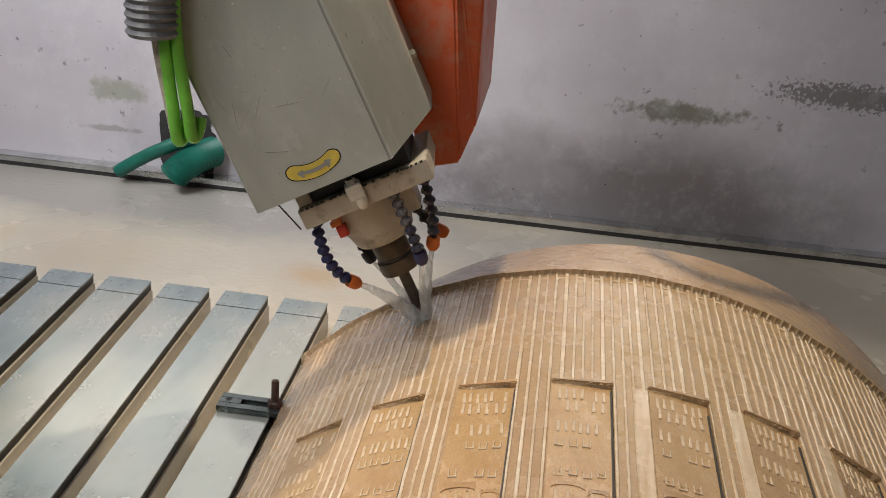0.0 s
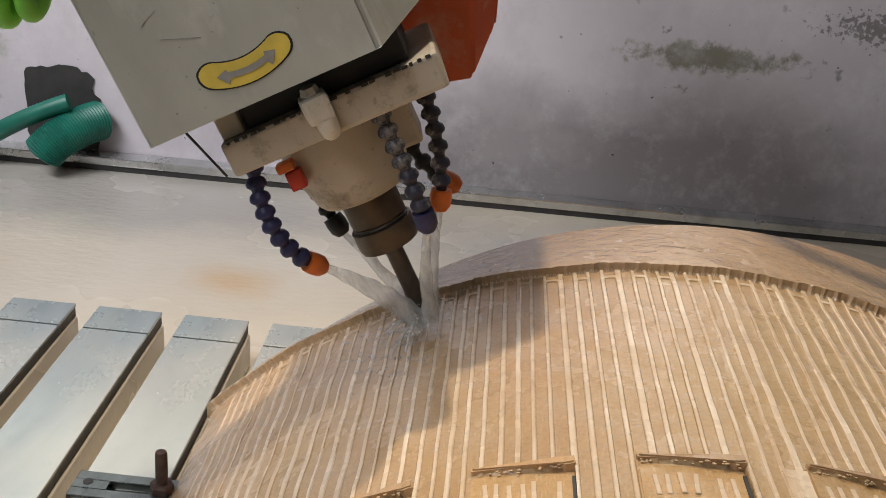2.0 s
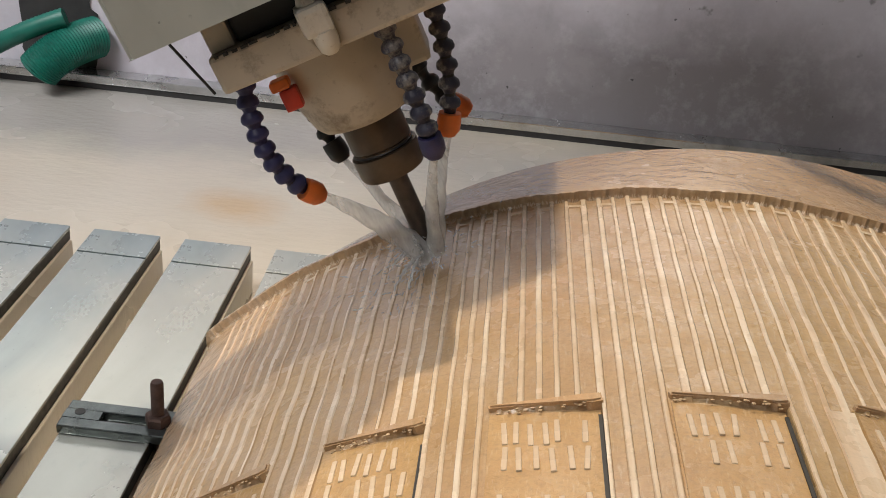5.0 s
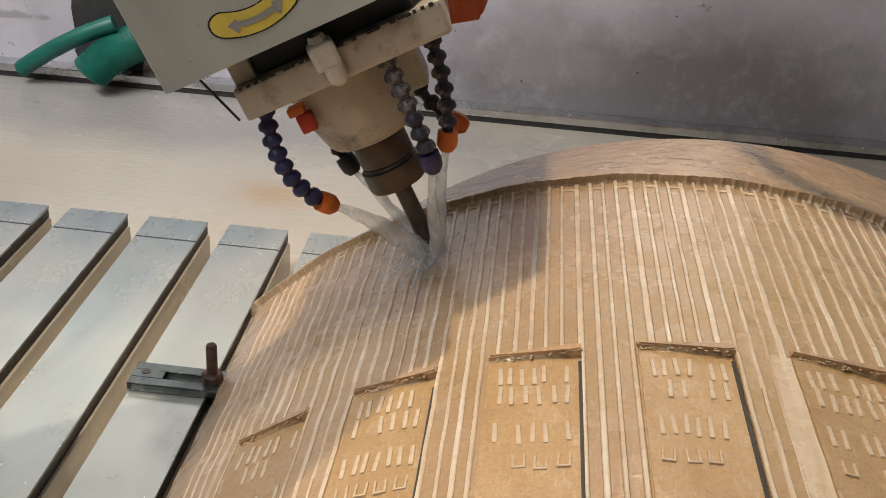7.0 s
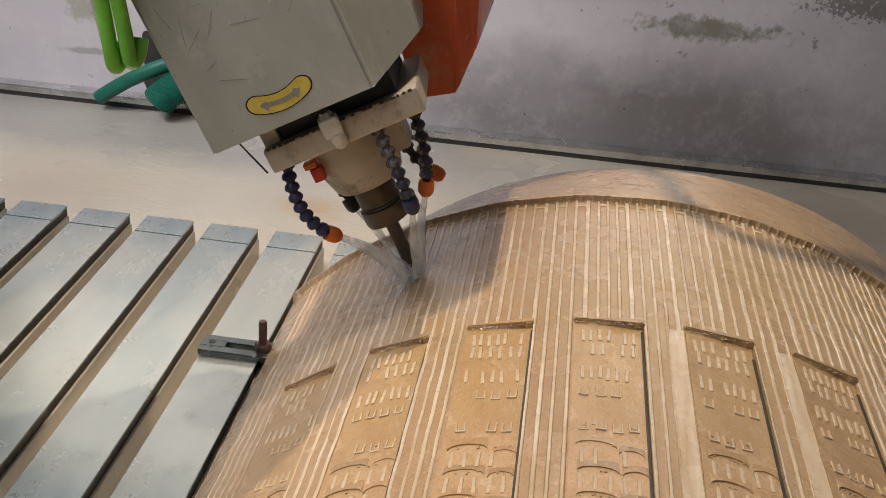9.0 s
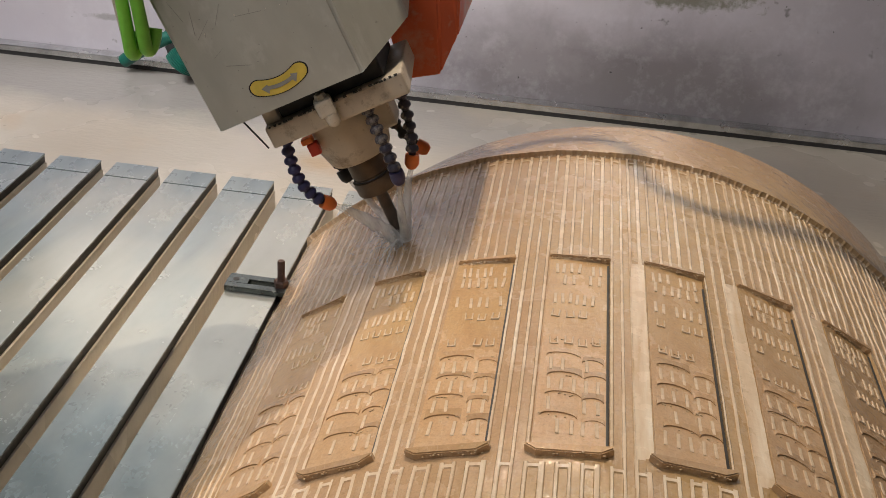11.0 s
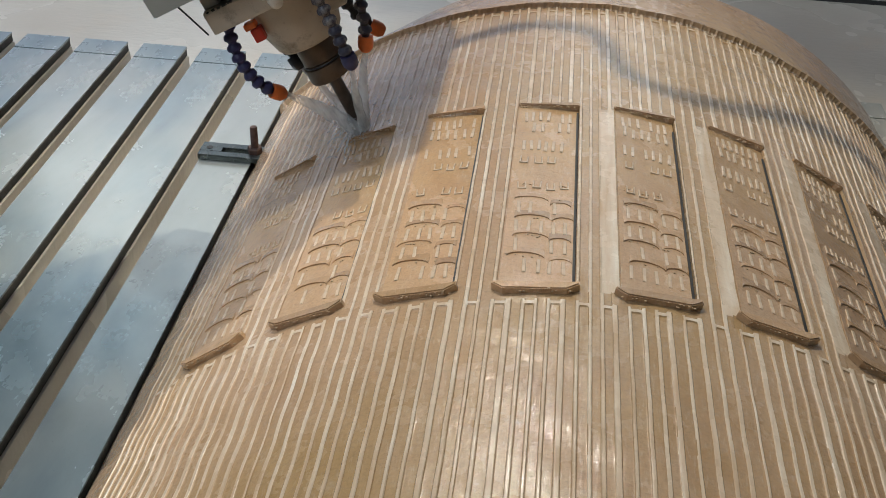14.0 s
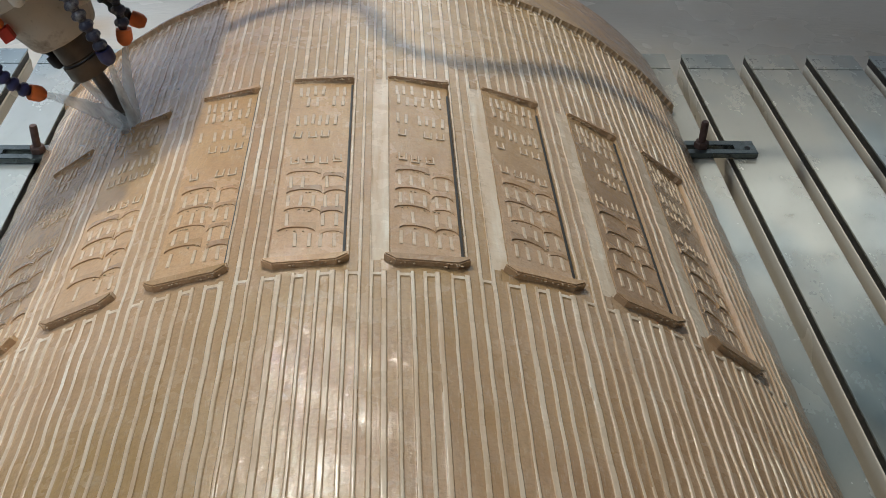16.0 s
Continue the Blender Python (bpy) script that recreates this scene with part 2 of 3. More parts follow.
def slurry_material():
    k = Nodes("milky_slurry", 0.2)
    base = k.ramp(k.noise(2.4, 4, 0.5, off=(1.7, 0.4, 0)), (0.3, (0.52, 0.455, 0.36)), (0.65, (0.65, 0.60, 0.505)))
    base = k.mix(k.ramp(k.noise(7, 4), (0.6, 0.0), (0.8, 0.35)), base, (0.62, 0.45, 0.27))
    base = k.mix(k.times(k.blob((-0.07, 0.21, DECK_Z), (0.075, 0.06, 0.1), 0.7, 0.5, 12), 0.75), base, (0.58, 0.41, 0.24))
    # Grey bands put the shade along the wall foot into the slurry colour
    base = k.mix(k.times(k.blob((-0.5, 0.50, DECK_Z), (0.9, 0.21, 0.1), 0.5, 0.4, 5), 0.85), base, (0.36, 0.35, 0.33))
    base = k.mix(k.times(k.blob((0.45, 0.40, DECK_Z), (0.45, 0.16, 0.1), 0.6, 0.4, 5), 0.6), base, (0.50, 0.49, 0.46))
    k.colour(base)
    k.gloss(k.ramp(k.noise(5, 3), (0.3, 0.14), (0.7, 0.34)))
    k.bump(k.noise(42, 4, 0.55, (1, 2.6, 1)), 0.22, 0.004)
    return k.m


def water_material():
    k = Nodes("white_water", 0.15)
    k.colour((0.86, 0.88, 0.88))
    f = k.noise(60, 4, 0.6, (1, 1, 0.2))
    a = k.ramp(f, (0.3, 0.12), (0.72, 0.66))
    k.link(a, k.b.inputs["Alpha"])
    k.b.inputs["IOR"].default_value = 1.33
    return k.m


STONE = stone_material()
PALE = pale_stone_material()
BEAD = plain("water_bead", (0.50, 0.36, 0.22), 0.03, 0.0, 0.05, 40, 0.0)
STEEL = filmed_steel_material("slurry_filmed_zinc", 0.3)
# Brighter copy of the filmed zinc stands in for light on the right-hand bars
LIT_CREAM_STEEL = filmed_steel_material("lit_slurry_zinc", 1.0)
WALL = wall_material()
SLURRY = slurry_material()
WATER = water_material()
# Near-black for sealant, and for shade painted into gaps, holes and openings
DARK = plain("dark_grime_and_shade", (0.035, 0.035, 0.035), 0.6)
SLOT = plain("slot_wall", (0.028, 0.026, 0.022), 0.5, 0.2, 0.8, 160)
CLAMP = steel_material("dark_wet_steel", (0.15, 0.17, 0.17))
LEDGE = steel_material("wet_ledge_steel", (0.62, 0.63, 0.63))
SHEET = sheet_material()
CREAM = splashed("splashed_housing", (0.57, 0.50, 0.40), (0.15, 0.11, 0.07), 26, 0.56)
RED = splashed("red_orange_paint", (0.80, 0.155, 0.06), (0.68, 0.36, 0.25), 12, 0.50)
BROWN = plain("stained_tool_steel", (0.115, 0.085, 0.06), 0.4, 0.55, 0.3, 50)
BIT = plain("grey_tool_bit", (0.09, 0.075, 0.065), 0.35, 0.6, 0.3, 80)
BLUE = plain("navy_plastic", (0.035, 0.035, 0.11), 0.45, 0.0, 0.4, 90)
MILK = splashed("splashed_navy_plastic", (0.045, 0.045, 0.075), (0.38, 0.355, 0.32), 75, 0.50)
ORANGE = plain("orange_plastic", (0.75, 0.17, 0.03), 0.4)
BLACK = plain("black_plastic", (0.02, 0.02, 0.022), 0.45)
REDP = plain("red_plastic", (0.55, 0.05, 0.03), 0.4)
WHITEP = splashed("splashed_white_fitting", (0.70, 0.66, 0.58), (0.30, 0.24, 0.17), 60, 0.62)
YELLOW = plain("yellow_sticker", (0.72, 0.55, 0.10), 0.45, 0.0, 0.12, 60)
GREYINK = plain("grey_sticker_ink", (0.30, 0.30, 0.28), 0.5)
GREEN = plain("lime_tube", (0.20, 0.55, 0.07), 0.3, 0.0, 0.25, 25)
TEAL = plain("teal_hose_rubber", (0.006, 0.13, 0.095), 0.42, 0.0, 0.3, 20)
CONDUIT = plain("grey_conduit", (0.16, 0.16, 0.17), 0.45, 0.2, 0.3, 40)
RUST = plain("rusty_bolt", (0.09, 0.055, 0.045), 0.55, 0.5, 0.4, 120)
CONCRETE = plain("workshop_concrete", (0.30, 0.30, 0.29), 0.8, 0.0, 0.2, 3)
CEIL = plain("workshop_ceiling_paint", (0.62, 0.64, 0.66), 0.8, 0.0, 0.1, 2)


# ------------------------------------------------------------------ mesh helpers
def smooth(me, angle=40):
    me.polygons.foreach_set("use_smooth", [True] * len(me.polygons))
    me.set_sharp_from_angle(angle=radians(angle))
    return me


def mesh_of(name, bm, material, soft=False):
    me = bpy.data.meshes.new(name)
    bmesh.ops.recalc_face_normals(bm, faces=bm.faces)
    bm.to_mesh(me)
    bm.free()
    me.materials.append(material)
    return smooth(me) if soft else me


def part(name, bm, material, parent=None, label="", soft=False, m=None):
    """Links a bmesh (or a ready mesh) as one object under a thing or part."""
    me = bm if isinstance(bm, bpy.types.Mesh) else mesh_of(name, bm, material, soft)
    ob = new(name, me)
    if parent is not None:
        ob.parent = parent
    if m is not None:
        ob.matrix_local = m
    if label:
        ob["label"] = label
    return ob


def thing(name, label, category, m=None, group="", kind=""):
    ob = new(name)
    ob.empty_display_size = 0.05
    if m is not None:
        ob.matrix_world = m
    return tagged(ob, label, category, group, kind)


def box(bm, x0, x1, y0, y1, z0, z1, bevel=0.0, m=None):
    made = bmesh.ops.create_cube(bm, size=1)["verts"]
    for v in made:
        v.co = Vector((x0 + (v.co.x + 0.5) * (x1 - x0), y0 + (v.co.y + 0.5) * (y1 - y0), z0 + (v.co.z + 0.5) * (z1 - z0)))
    if bevel:
        edges = list({e for v in made for e in v.link_edges})
        out = bmesh.ops.bevel(bm, geom=edges, offset=bevel, segments=2, affect="EDGES", profile=0.6)
        made = list({v for f in out["faces"] for v in f.verts} | {v for v in made if v.is_valid})
    if m is not None:
        bmesh.ops.transform(bm, matrix=m, verts=made)
    return bm


def boxed(*a, **k):
    return box(bmesh.new(), *a, **k)


def prism(points, y0, y1):
    """A prism with an outline in x, z that runs from y0 to y1."""
    bm = bmesh.new()
    a = [bm.verts.new((x, y0, z)) for x, z in points]
    b = [bm.verts.new((x, y1, z)) for x, z in points]
    bm.faces.new(a)
    bm.faces.new(b[::-1])
    n = len(points)
    for i in range(n):
        bm.faces.new((a[i], b[i], b[(i + 1) % n], a[(i + 1) % n]))
    return bm


def lathe(profile, n=32, bm=None, m=None):
    """Rows of radius, height turned about z."""
    bm = bm or bmesh.new()
    rings = []
    for r, z in profile:
        rings.append([bm.verts.new((r * math.cos(2 * math.pi * i / n), r * math.sin(2 * math.pi * i / n), z)) for i in range(n)])
    for a, b in zip(rings, rings[1:]):
        for i in range(n):
            bm.faces.new((a[i], a[(i + 1) % n], b[(i + 1) % n], b[i]))
    bm.faces.new(rings[0][::-1])
    bm.faces.new(rings[-1])
    if m is not None:
        bmesh.ops.transform(bm, matrix=m, verts=[v for r in rings for v in r])
    return bm


def along(a, b):
    """A pose at a whose z points to b."""
    d = Vector(b) - Vector(a)
    return Matrix.Translation(a) @ d.to_track_quat("Z", "Y").to_matrix().to_4x4()


def bezier(p, n):
    """n + 1 points on a cubic curve."""
    p = [Vector(q) for q in p]
    out = []
    for i in range(n + 1):
        u = i / n
        out.append(p[0] * (1 - u) ** 3 + p[1] * 3 * u * (1 - u) ** 2 + p[2] * 3 * u * u * (1 - u) + p[3] * u ** 3)
    return out


def tube(points, radii, n=14, bm=None):
    bm = bm or bmesh.new()
    rings = []
    for i, p in enumerate(points):
        d = (points[min(i + 1, len(points) - 1)] - points[max(i - 1, 0)]).normalized()
        q = d.to_track_quat("Z", "Y")
        r = radii[i] if isinstance(radii, (list, tuple)) else radii
        rings.append([bm.verts.new(p + q @ Vector((r * math.cos(2 * math.pi * k / n), r * math.sin(2 * math.pi * k / n), 0))) for k in range(n)])
    for a, b in zip(rings, rings[1:]):
        for k in range(n):
            bm.faces.new((a[k], a[(k + 1) % n], b[(k + 1) % n], b[k]))
    bm.faces.new(rings[0][::-1])
    bm.faces.new(rings[-1])
    return bm


# ------------------------------------------------------------------ setting


def build_setting():
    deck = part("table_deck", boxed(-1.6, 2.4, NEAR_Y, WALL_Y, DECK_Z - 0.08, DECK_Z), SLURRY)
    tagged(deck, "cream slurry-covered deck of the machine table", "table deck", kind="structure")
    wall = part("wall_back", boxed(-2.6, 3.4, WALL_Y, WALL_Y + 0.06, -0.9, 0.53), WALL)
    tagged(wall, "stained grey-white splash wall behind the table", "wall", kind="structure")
    ledge = part("ledge", boxed(-1.6, 2.4, WALL_Y - 0.035, WALL_Y - 0.001, DECK_Z + 0.010, DECK_Z + 0.024, 0.002), LEDGE)
    tagged(ledge, "wet steel ledge along the foot of the wall", "ledge", kind="structure")
    # Dark strip drawn for the shadow gap below the ledge
    seam = part("trim", boxed(-1.6, 2.4, WALL_Y - 0.032, WALL_Y - 0.002, DECK_Z + 0.0002, DECK_Z + 0.0099), DARK)
    tagged(seam, "dark strip for the shaded joint under the ledge", "trim", kind="structure")
    base = part("table_base", boxed(-1.5, 2.3, NEAR_Y + 0.1, WALL_Y - 0.05, -0.9, DECK_Z - 0.081), CONCRETE)
    tagged(base, "grey base block under the machine table", "table base", kind="structure")
    floor = part("floor", boxed(-3.5, 4.5, -5.0, 3.0, -1.0, -0.9), CONCRETE)
    tagged(floor, "grey concrete workshop floor", "floor", kind="structure")
    for name, b in (("wall_west", (-3.6, -3.5, -5, 3)), ("wall_east", (4.5, 4.6, -5, 3)), ("wall_south", (-3.5, 4.5, -5.1, -5)), ("wall_north", (-3.5, 4.5, 3, 3.1))):
        w = part(name, boxed(*b, -1.0, 3.4), CEIL)
        tagged(w, "plain pale workshop wall", "wall", kind="structure")
    for name, a, b, lo, hi in (("window_1", -2.1, -0.1, 1.2, 3.2), ("window_3", 0.07, 1.27, 1.37, 1.87), ("window_2", 1.4, 3.6, 1.65, 2.75)):
        win = bmesh.new()
        for x0, x1, z0, z1 in ((a - 0.06, b + 0.06, hi, hi + 0.06), (a - 0.06, b + 0.06, lo - 0.06, lo), (a - 0.06, a, lo, hi), (b, b + 0.06, lo, hi)):
            box(win, x0, x1, 2.955, 2.999, z0, z1)
        tagged(part(name, win, CEIL), "pale frame of the workshop daylight window", "window", kind="structure")
    ceiling = part("ceiling", boxed(-3.6, 4.6, -5.1, 3.1, 3.4, 3.5), CEIL)
    tagged(ceiling, "plain pale workshop ceiling", "ceiling", kind="structure")


# ------------------------------------------------------------------ table bars
def build_bar(x_right, width, label, plate=STEEL):
    ob = thing("table_bar", label, "table bar", pose(x_right, 0, 0), group="clamping bars of the table")
    part("top_plate", boxed(-width, 0, NEAR_Y + 0.2, -0.0535, -0.003, 0, 0.0007), plate, ob)
    part("end_plate", boxed(-width, 0, -0.052, 0, -0.003, 0.0006, 0.0007), plate, ob)
    # Web is nearly flush with the plate and coloured near-black
    part("web", boxed(-width + 0.0008, -0.0006, NEAR_Y + 0.2, -0.001, -0.015, -0.0031), SLOT, ob, "near-black slot wall")
    part("foot", boxed(-width - 0.001, 0.0025, NEAR_Y + 0.2, -0.002, DECK_Z + 0.0005, -0.0151, 0.002), SLURRY, ob, "slurry-coated foot rail")
    return ob


def build_bars():
    for k in range(12):
        build_bar(-0.1 * k, 0.073, "galvanised steel table bar with a joined end plate")
    for k in range(1, 9):
        build_bar(0.1 * k, 0.073, "galvanised steel table bar under the stone")
    for k in range(0, 8):
        build_bar(0.924 + 0.105 * k, 0.077, "galvanised steel table bar with slurry film, coloured brighter as if lit", LIT_CREAM_STEEL)


# ------------------------------------------------------------------ stone
CX, CZ, R = 0.45, -0.391, 0.594
STEP_Y, BACK_Y, FRONT_Y = -0.209, -0.094, -1.34
RIM_X, RIM_Z, RIM_R = 0.482, -0.324, 0.529  # circle of the collar's far edge
TOP_Y, SILL_Y = -0.502, -0.852
PITCH, EDGE = 0.181 / 9, 0.83


def on_stone(theta, y, up=0.0):
    return Vector((CX + (R + up) * math.sin(theta), y, CZ + (R + up) * math.cos(theta)))


def stone_frame(theta, y, up=0.0):
    """A pose on the stone: x round it, y along it, z out of it."""
    return Matrix.Translation(on_stone(theta, y, up)) @ pose(0, 0, 0, 0, math.degrees(theta), 0)


PANELS = [(i - 3.5) * 0.181 + 0.002 for i in range(8)]
HALF = 0.0575


def ridges(th, y):
    """1 on the narrow ridges, 0 in the grooves."""
    u = th / PITCH + 0.18 * np.sin(th * 17.0) + 0.08 * np.sin(th * 71.0)
    k = np.floor(u)
    half = 0.15 + 0.06 * np.sin(k * 2.4) * np.sin(k * 0.7 + 1)
    return np.clip((half - np.abs(u - k - 0.5)) / 0.07 + 0.5, 0, 1), k


def relief(th, y):
    """Height over the turned surface, for arrays of angle and place."""
    top, k = ridges(th, y)
    worn = np.clip(np.sin(k * 3.7 + y * 23.0) * np.sin(k * 1.9 - y * 61.0) - 0.55, 0, 0.45)
    h = -0.0014 + 0.0014 * top * (1 - worn)
    # ridges joined in pairs where they end below the sills
    u = th / PITCH + 0.18 * np.sin(th * 17.0) + 0.08 * np.sin(th * 71.0)
    pair = (np.floor(u - 0.5) % 2 == 0) & (((y < SILL_Y - 0.0185) & (y > SILL_Y - 0.0225)) | ((y < STEP_Y - 0.008) & (y > STEP_Y - 0.0122)))
    h = np.where(pair, -0.0003, h)
    flat = np.abs(th) > 0.775
    h = np.where(flat, -0.001, h)
    for c in PANELS:
        d = th - c
        inside = (np.abs(d) < HALF) & (y < TOP_Y) & (y > SILL_Y)
        h = np.where(inside, -0.0040 - 0.0024 * (d / HALF), h)
        band = (d < -HALF) & (d > -HALF - 0.027) & (y < TOP_Y) & (y > SILL_Y - 0.01)
        h = np.where(band & (c > -0.05), -0.0005, h)
        cap = (np.abs(d) < HALF + 0.012) & (y < SILL_Y) & (y > SILL_Y - 0.016)
        h = np.where(cap, -0.0014, h)
    # riser of the collar, scalloped by the tool where each groove ends
    bite = 0.0020 * np.clip(1.35 * np.abs(np.sin(np.pi * u)), 0, 1) * (0.75 + 0.25 * np.sin(np.floor(u) * 2.1))
    step = np.clip((y - STEP_Y - bite) / 0.0022, 0, 1)
    return h * (1 - step) + 0.0066 * step


def build_stone():
    ob = thing("stone_block", "wet tan sandstone half-round block being milled on the table", "stone block", pose(0, 0, 0))
    n = int(2 * EDGE / PITCH * 21)
    th = np.linspace(-EDGE, EDGE, n)
    ys = np.unique(np.round(np.concatenate([np.linspace(FRONT_Y, SILL_Y - 0.0235, 30), [SILL_Y - 0.0224, SILL_Y - 0.0186, SILL_Y - 0.0180, SILL_Y - 0.0162, SILL_Y - 0.0155, SILL_Y - 0.001, SILL_Y + 0.001], np.linspace(SILL_Y + 0.02, TOP_Y - 0.02, 14),
                                            [TOP_Y - 0.001, TOP_Y + 0.001], np.linspace(TOP_Y + 0.02, STEP_Y - 0.013, 20), [STEP_Y - 0.0121, STEP_Y - 0.0081, STEP_Y - 0.0078, STEP_Y - 0.0001], np.linspace(STEP_Y + 0.0006, STEP_Y + 0.0066, 9), np.linspace(STEP_Y + 0.01, BACK_Y, 7)]), 5))
    T, Y = np.meshgrid(th, ys)
    H = relief(T, Y)
    rr = R + H + 0.0006 * np.sin(Y * 90 + T * 37)
    X, Z = CX + rr * np.sin(T), CZ + rr * np.cos(T)
    back = np.clip((Y - STEP_Y - 0.008) / (BACK_Y - STEP_Y - 0.008), 0, 1)
    X, Z = X + back * (RIM_X + RIM_R * np.sin(T) - X), Z + back * (RIM_Z + RIM_R * np.cos(T) - Z)
    top = np.stack([X, Y, Z], -1)
    rows, cols = T.shape
    verts = np.concatenate([top.reshape(-1, 3), np.array([(p[0], p[1], 0.0006) for p in (*top[:, 0], *top[:, -1], *top[0], *top[-1])])])
    faces = []
    idx = np.arange(rows * cols).reshape(rows, cols)
    a, b, c, d = idx[:-1, :-1].ravel(), idx[:-1, 1:].ravel(), idx[1:, 1:].ravel(), idx[1:, :-1].ravel()
    faces = np.stack([a, b, c, d], 1).tolist()
    o = rows * cols
    for i in range(rows - 1):
        faces.append([int(idx[i, 0]), int(idx[i + 1, 0]), o + i + 1, o + i])
        faces.append([int(idx[i, -1]), o + rows + i, o + rows + i + 1, int(idx[i + 1, -1])])
    o2 = o + 2 * rows
    for j in range(cols - 1):
        faces.append([int(idx[0, j]), o2 + j, o2 + j + 1, int(idx[0, j + 1])])
        faces.append([int(idx[-1, j]), int(idx[-1, j + 1]), o2 + cols + j + 1, o2 + cols + j])
    me = bpy.data.meshes.new("carved_body")
    me.from_pydata(verts.tolist(), [], faces)
    me.materials.append(STONE)
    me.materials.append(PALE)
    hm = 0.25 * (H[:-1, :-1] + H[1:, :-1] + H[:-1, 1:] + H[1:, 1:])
    # Ridge tops take the pale stone, partly for streaks of reflected light
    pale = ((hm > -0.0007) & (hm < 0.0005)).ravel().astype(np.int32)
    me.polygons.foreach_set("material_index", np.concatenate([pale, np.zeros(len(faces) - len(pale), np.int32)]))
    smooth(me, 30)
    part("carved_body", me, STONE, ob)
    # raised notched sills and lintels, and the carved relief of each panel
    # Tabs and ribs are pale to stand in for wet glints
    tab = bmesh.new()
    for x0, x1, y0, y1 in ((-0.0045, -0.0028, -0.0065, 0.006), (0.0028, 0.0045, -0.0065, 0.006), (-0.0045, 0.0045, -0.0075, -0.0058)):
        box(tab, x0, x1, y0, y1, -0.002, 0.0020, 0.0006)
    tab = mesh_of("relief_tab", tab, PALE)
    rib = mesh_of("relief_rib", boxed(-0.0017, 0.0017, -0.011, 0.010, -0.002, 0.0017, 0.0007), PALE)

    def arched(width, depth):
        """A shingle whose near edge is cut as an arch."""
        bm = bmesh.new()
        out = [(-width / 2, depth), (-width / 2, -0.004)]
        out += [(-width / 2 * math.cos(a), -0.004 + 0.0075 * math.sin(a)) for a in np.linspace(0.25, math.pi - 0.25, 9)]
        out += [(width / 2, -0.004), (width / 2, depth)]
        lo = [bm.verts.new((x, y, -0.002)) for x, y in out]
        hi = [bm.verts.new((x, y, 0.0002 if y > 0.006 else 0.0019)) for x, y in out]
        bm.faces.new(hi)
        for i in range(len(out)):
            j = (i + 1) % len(out)
            bm.faces.new((lo[i], lo[j], hi[j], hi[i]))
        bmesh.ops.triangulate(bm, faces=bm.faces)
        return mesh_of("relief_shingle", bm, STONE)

    wide, slim = arched(0.034, 0.016), arched(0.021, 0.016)
    w = HALF * R + 0.004

    def bar(outline, z0, z1):
        """A flat block with an outline in x, y and softened edges."""
        bm = bmesh.new()
        lo = [bm.verts.new((x, y, z0)) for x, y in outline]
        hi = [bm.verts.new((x, y, z1)) for x, y in outline]
        bm.faces.new(lo[::-1])
        bm.faces.new(hi)
        for i in range(len(outline)):
            j = (i + 1) % len(outline)
            bm.faces.new((lo[i], lo[j], hi[j], hi[i]))
        bmesh.ops.bevel(bm, geom=[e for e in bm.edges if e.verts[0].co.z > z1 - 1e-6 and e.verts[1].co.z > z1 - 1e-6], offset=0.0012, segments=2, affect="EDGES")
        return bm

    sill = mesh_of("sill", bar([(-w, 0.006), (-w - 0.001, 0.003), (-w + 0.009, -0.0045), (w - 0.011, -0.0045), (w, 0.003), (w, 0.008), (w - 0.008, 0.004), (-w + 0.008, 0.0035)], -0.007, 0.0042), STONE)
    lintel = mesh_of("lintel", bar([(-w + 0.004, 0.0035), (-w + 0.005, 0.0005), (w - 0.014, -0.001), (w - 0.010, -0.004), (w - 0.003, -0.003), (w - 0.004, 0.005), (w - 0.014, 0.0028)], -0.008, 0.0009), STONE)
    rng = random.Random(4)
    for c in PANELS:
        f = stone_frame(c, 0.5 * (TOP_Y + SILL_Y), -0.0036)
        tilt = pose(0, 0, 0, 0, 4.0, 0)
        p = part("panel", boxed(-HALF * R + 0.001, HALF * R - 0.001, -0.172, 0.172, -0.002, 0.0004, 0.0003), STONE, ob, "recessed carved panel")
        p.matrix_local = f @ tilt
        if -0.5 < c < 0.5:
            # Solid dark strip puts the shade of an undercut gap into colour
            part("gap", boxed(HALF * R - 0.0028, HALF * R - 0.0006, -0.168, rng.uniform(0.15, 0.168), -0.001, 0.0016), DARK, p, "dark strip for the shaded gap beside the panel")
        part("sill", sill, STONE, p, m=tilt.inverted() @ pose(0, -0.178, 0.0045))
        part("lintel", lintel, STONE, p, m=tilt.inverted() @ pose(0, 0.176, 0.0046))
        for y, cnt in ((0.152, 7), (0.128, 6), (0.086, 7), (0.056, 4), (0.004, 4)):
            for j in range(cnt):
                if rng.random() < 0.12:
                    continue
                x = (j - (cnt - 1) / 2) * (0.056 / cnt) + rng.uniform(-0.001, 0.001)
                part("relief_tab" if cnt == 4 else "relief_rib", tab if cnt == 4 else rib, STONE, p, m=pose(x, y + rng.uniform(-0.002, 0.002), rng.uniform(-0.0007, 0.0001), 0, 0, rng.uniform(-4, 4)))
        for y in (-0.023, -0.057, -0.089, -0.122):
            part("relief_shingle", wide, STONE, p, m=pose(-0.010 + rng.uniform(-0.003, 0.003), y, rng.uniform(-0.0006, 0.0), 0, 0, rng.uniform(-3, 3)))
            part("relief_shingle", slim, STONE, p, m=pose(0.0195 + rng.uniform(-0.002, 0.002), y + rng.uniform(-0.009, 0.004), rng.uniform(-0.0008, -0.0001), 0, 0, rng.uniform(-5, 5)))
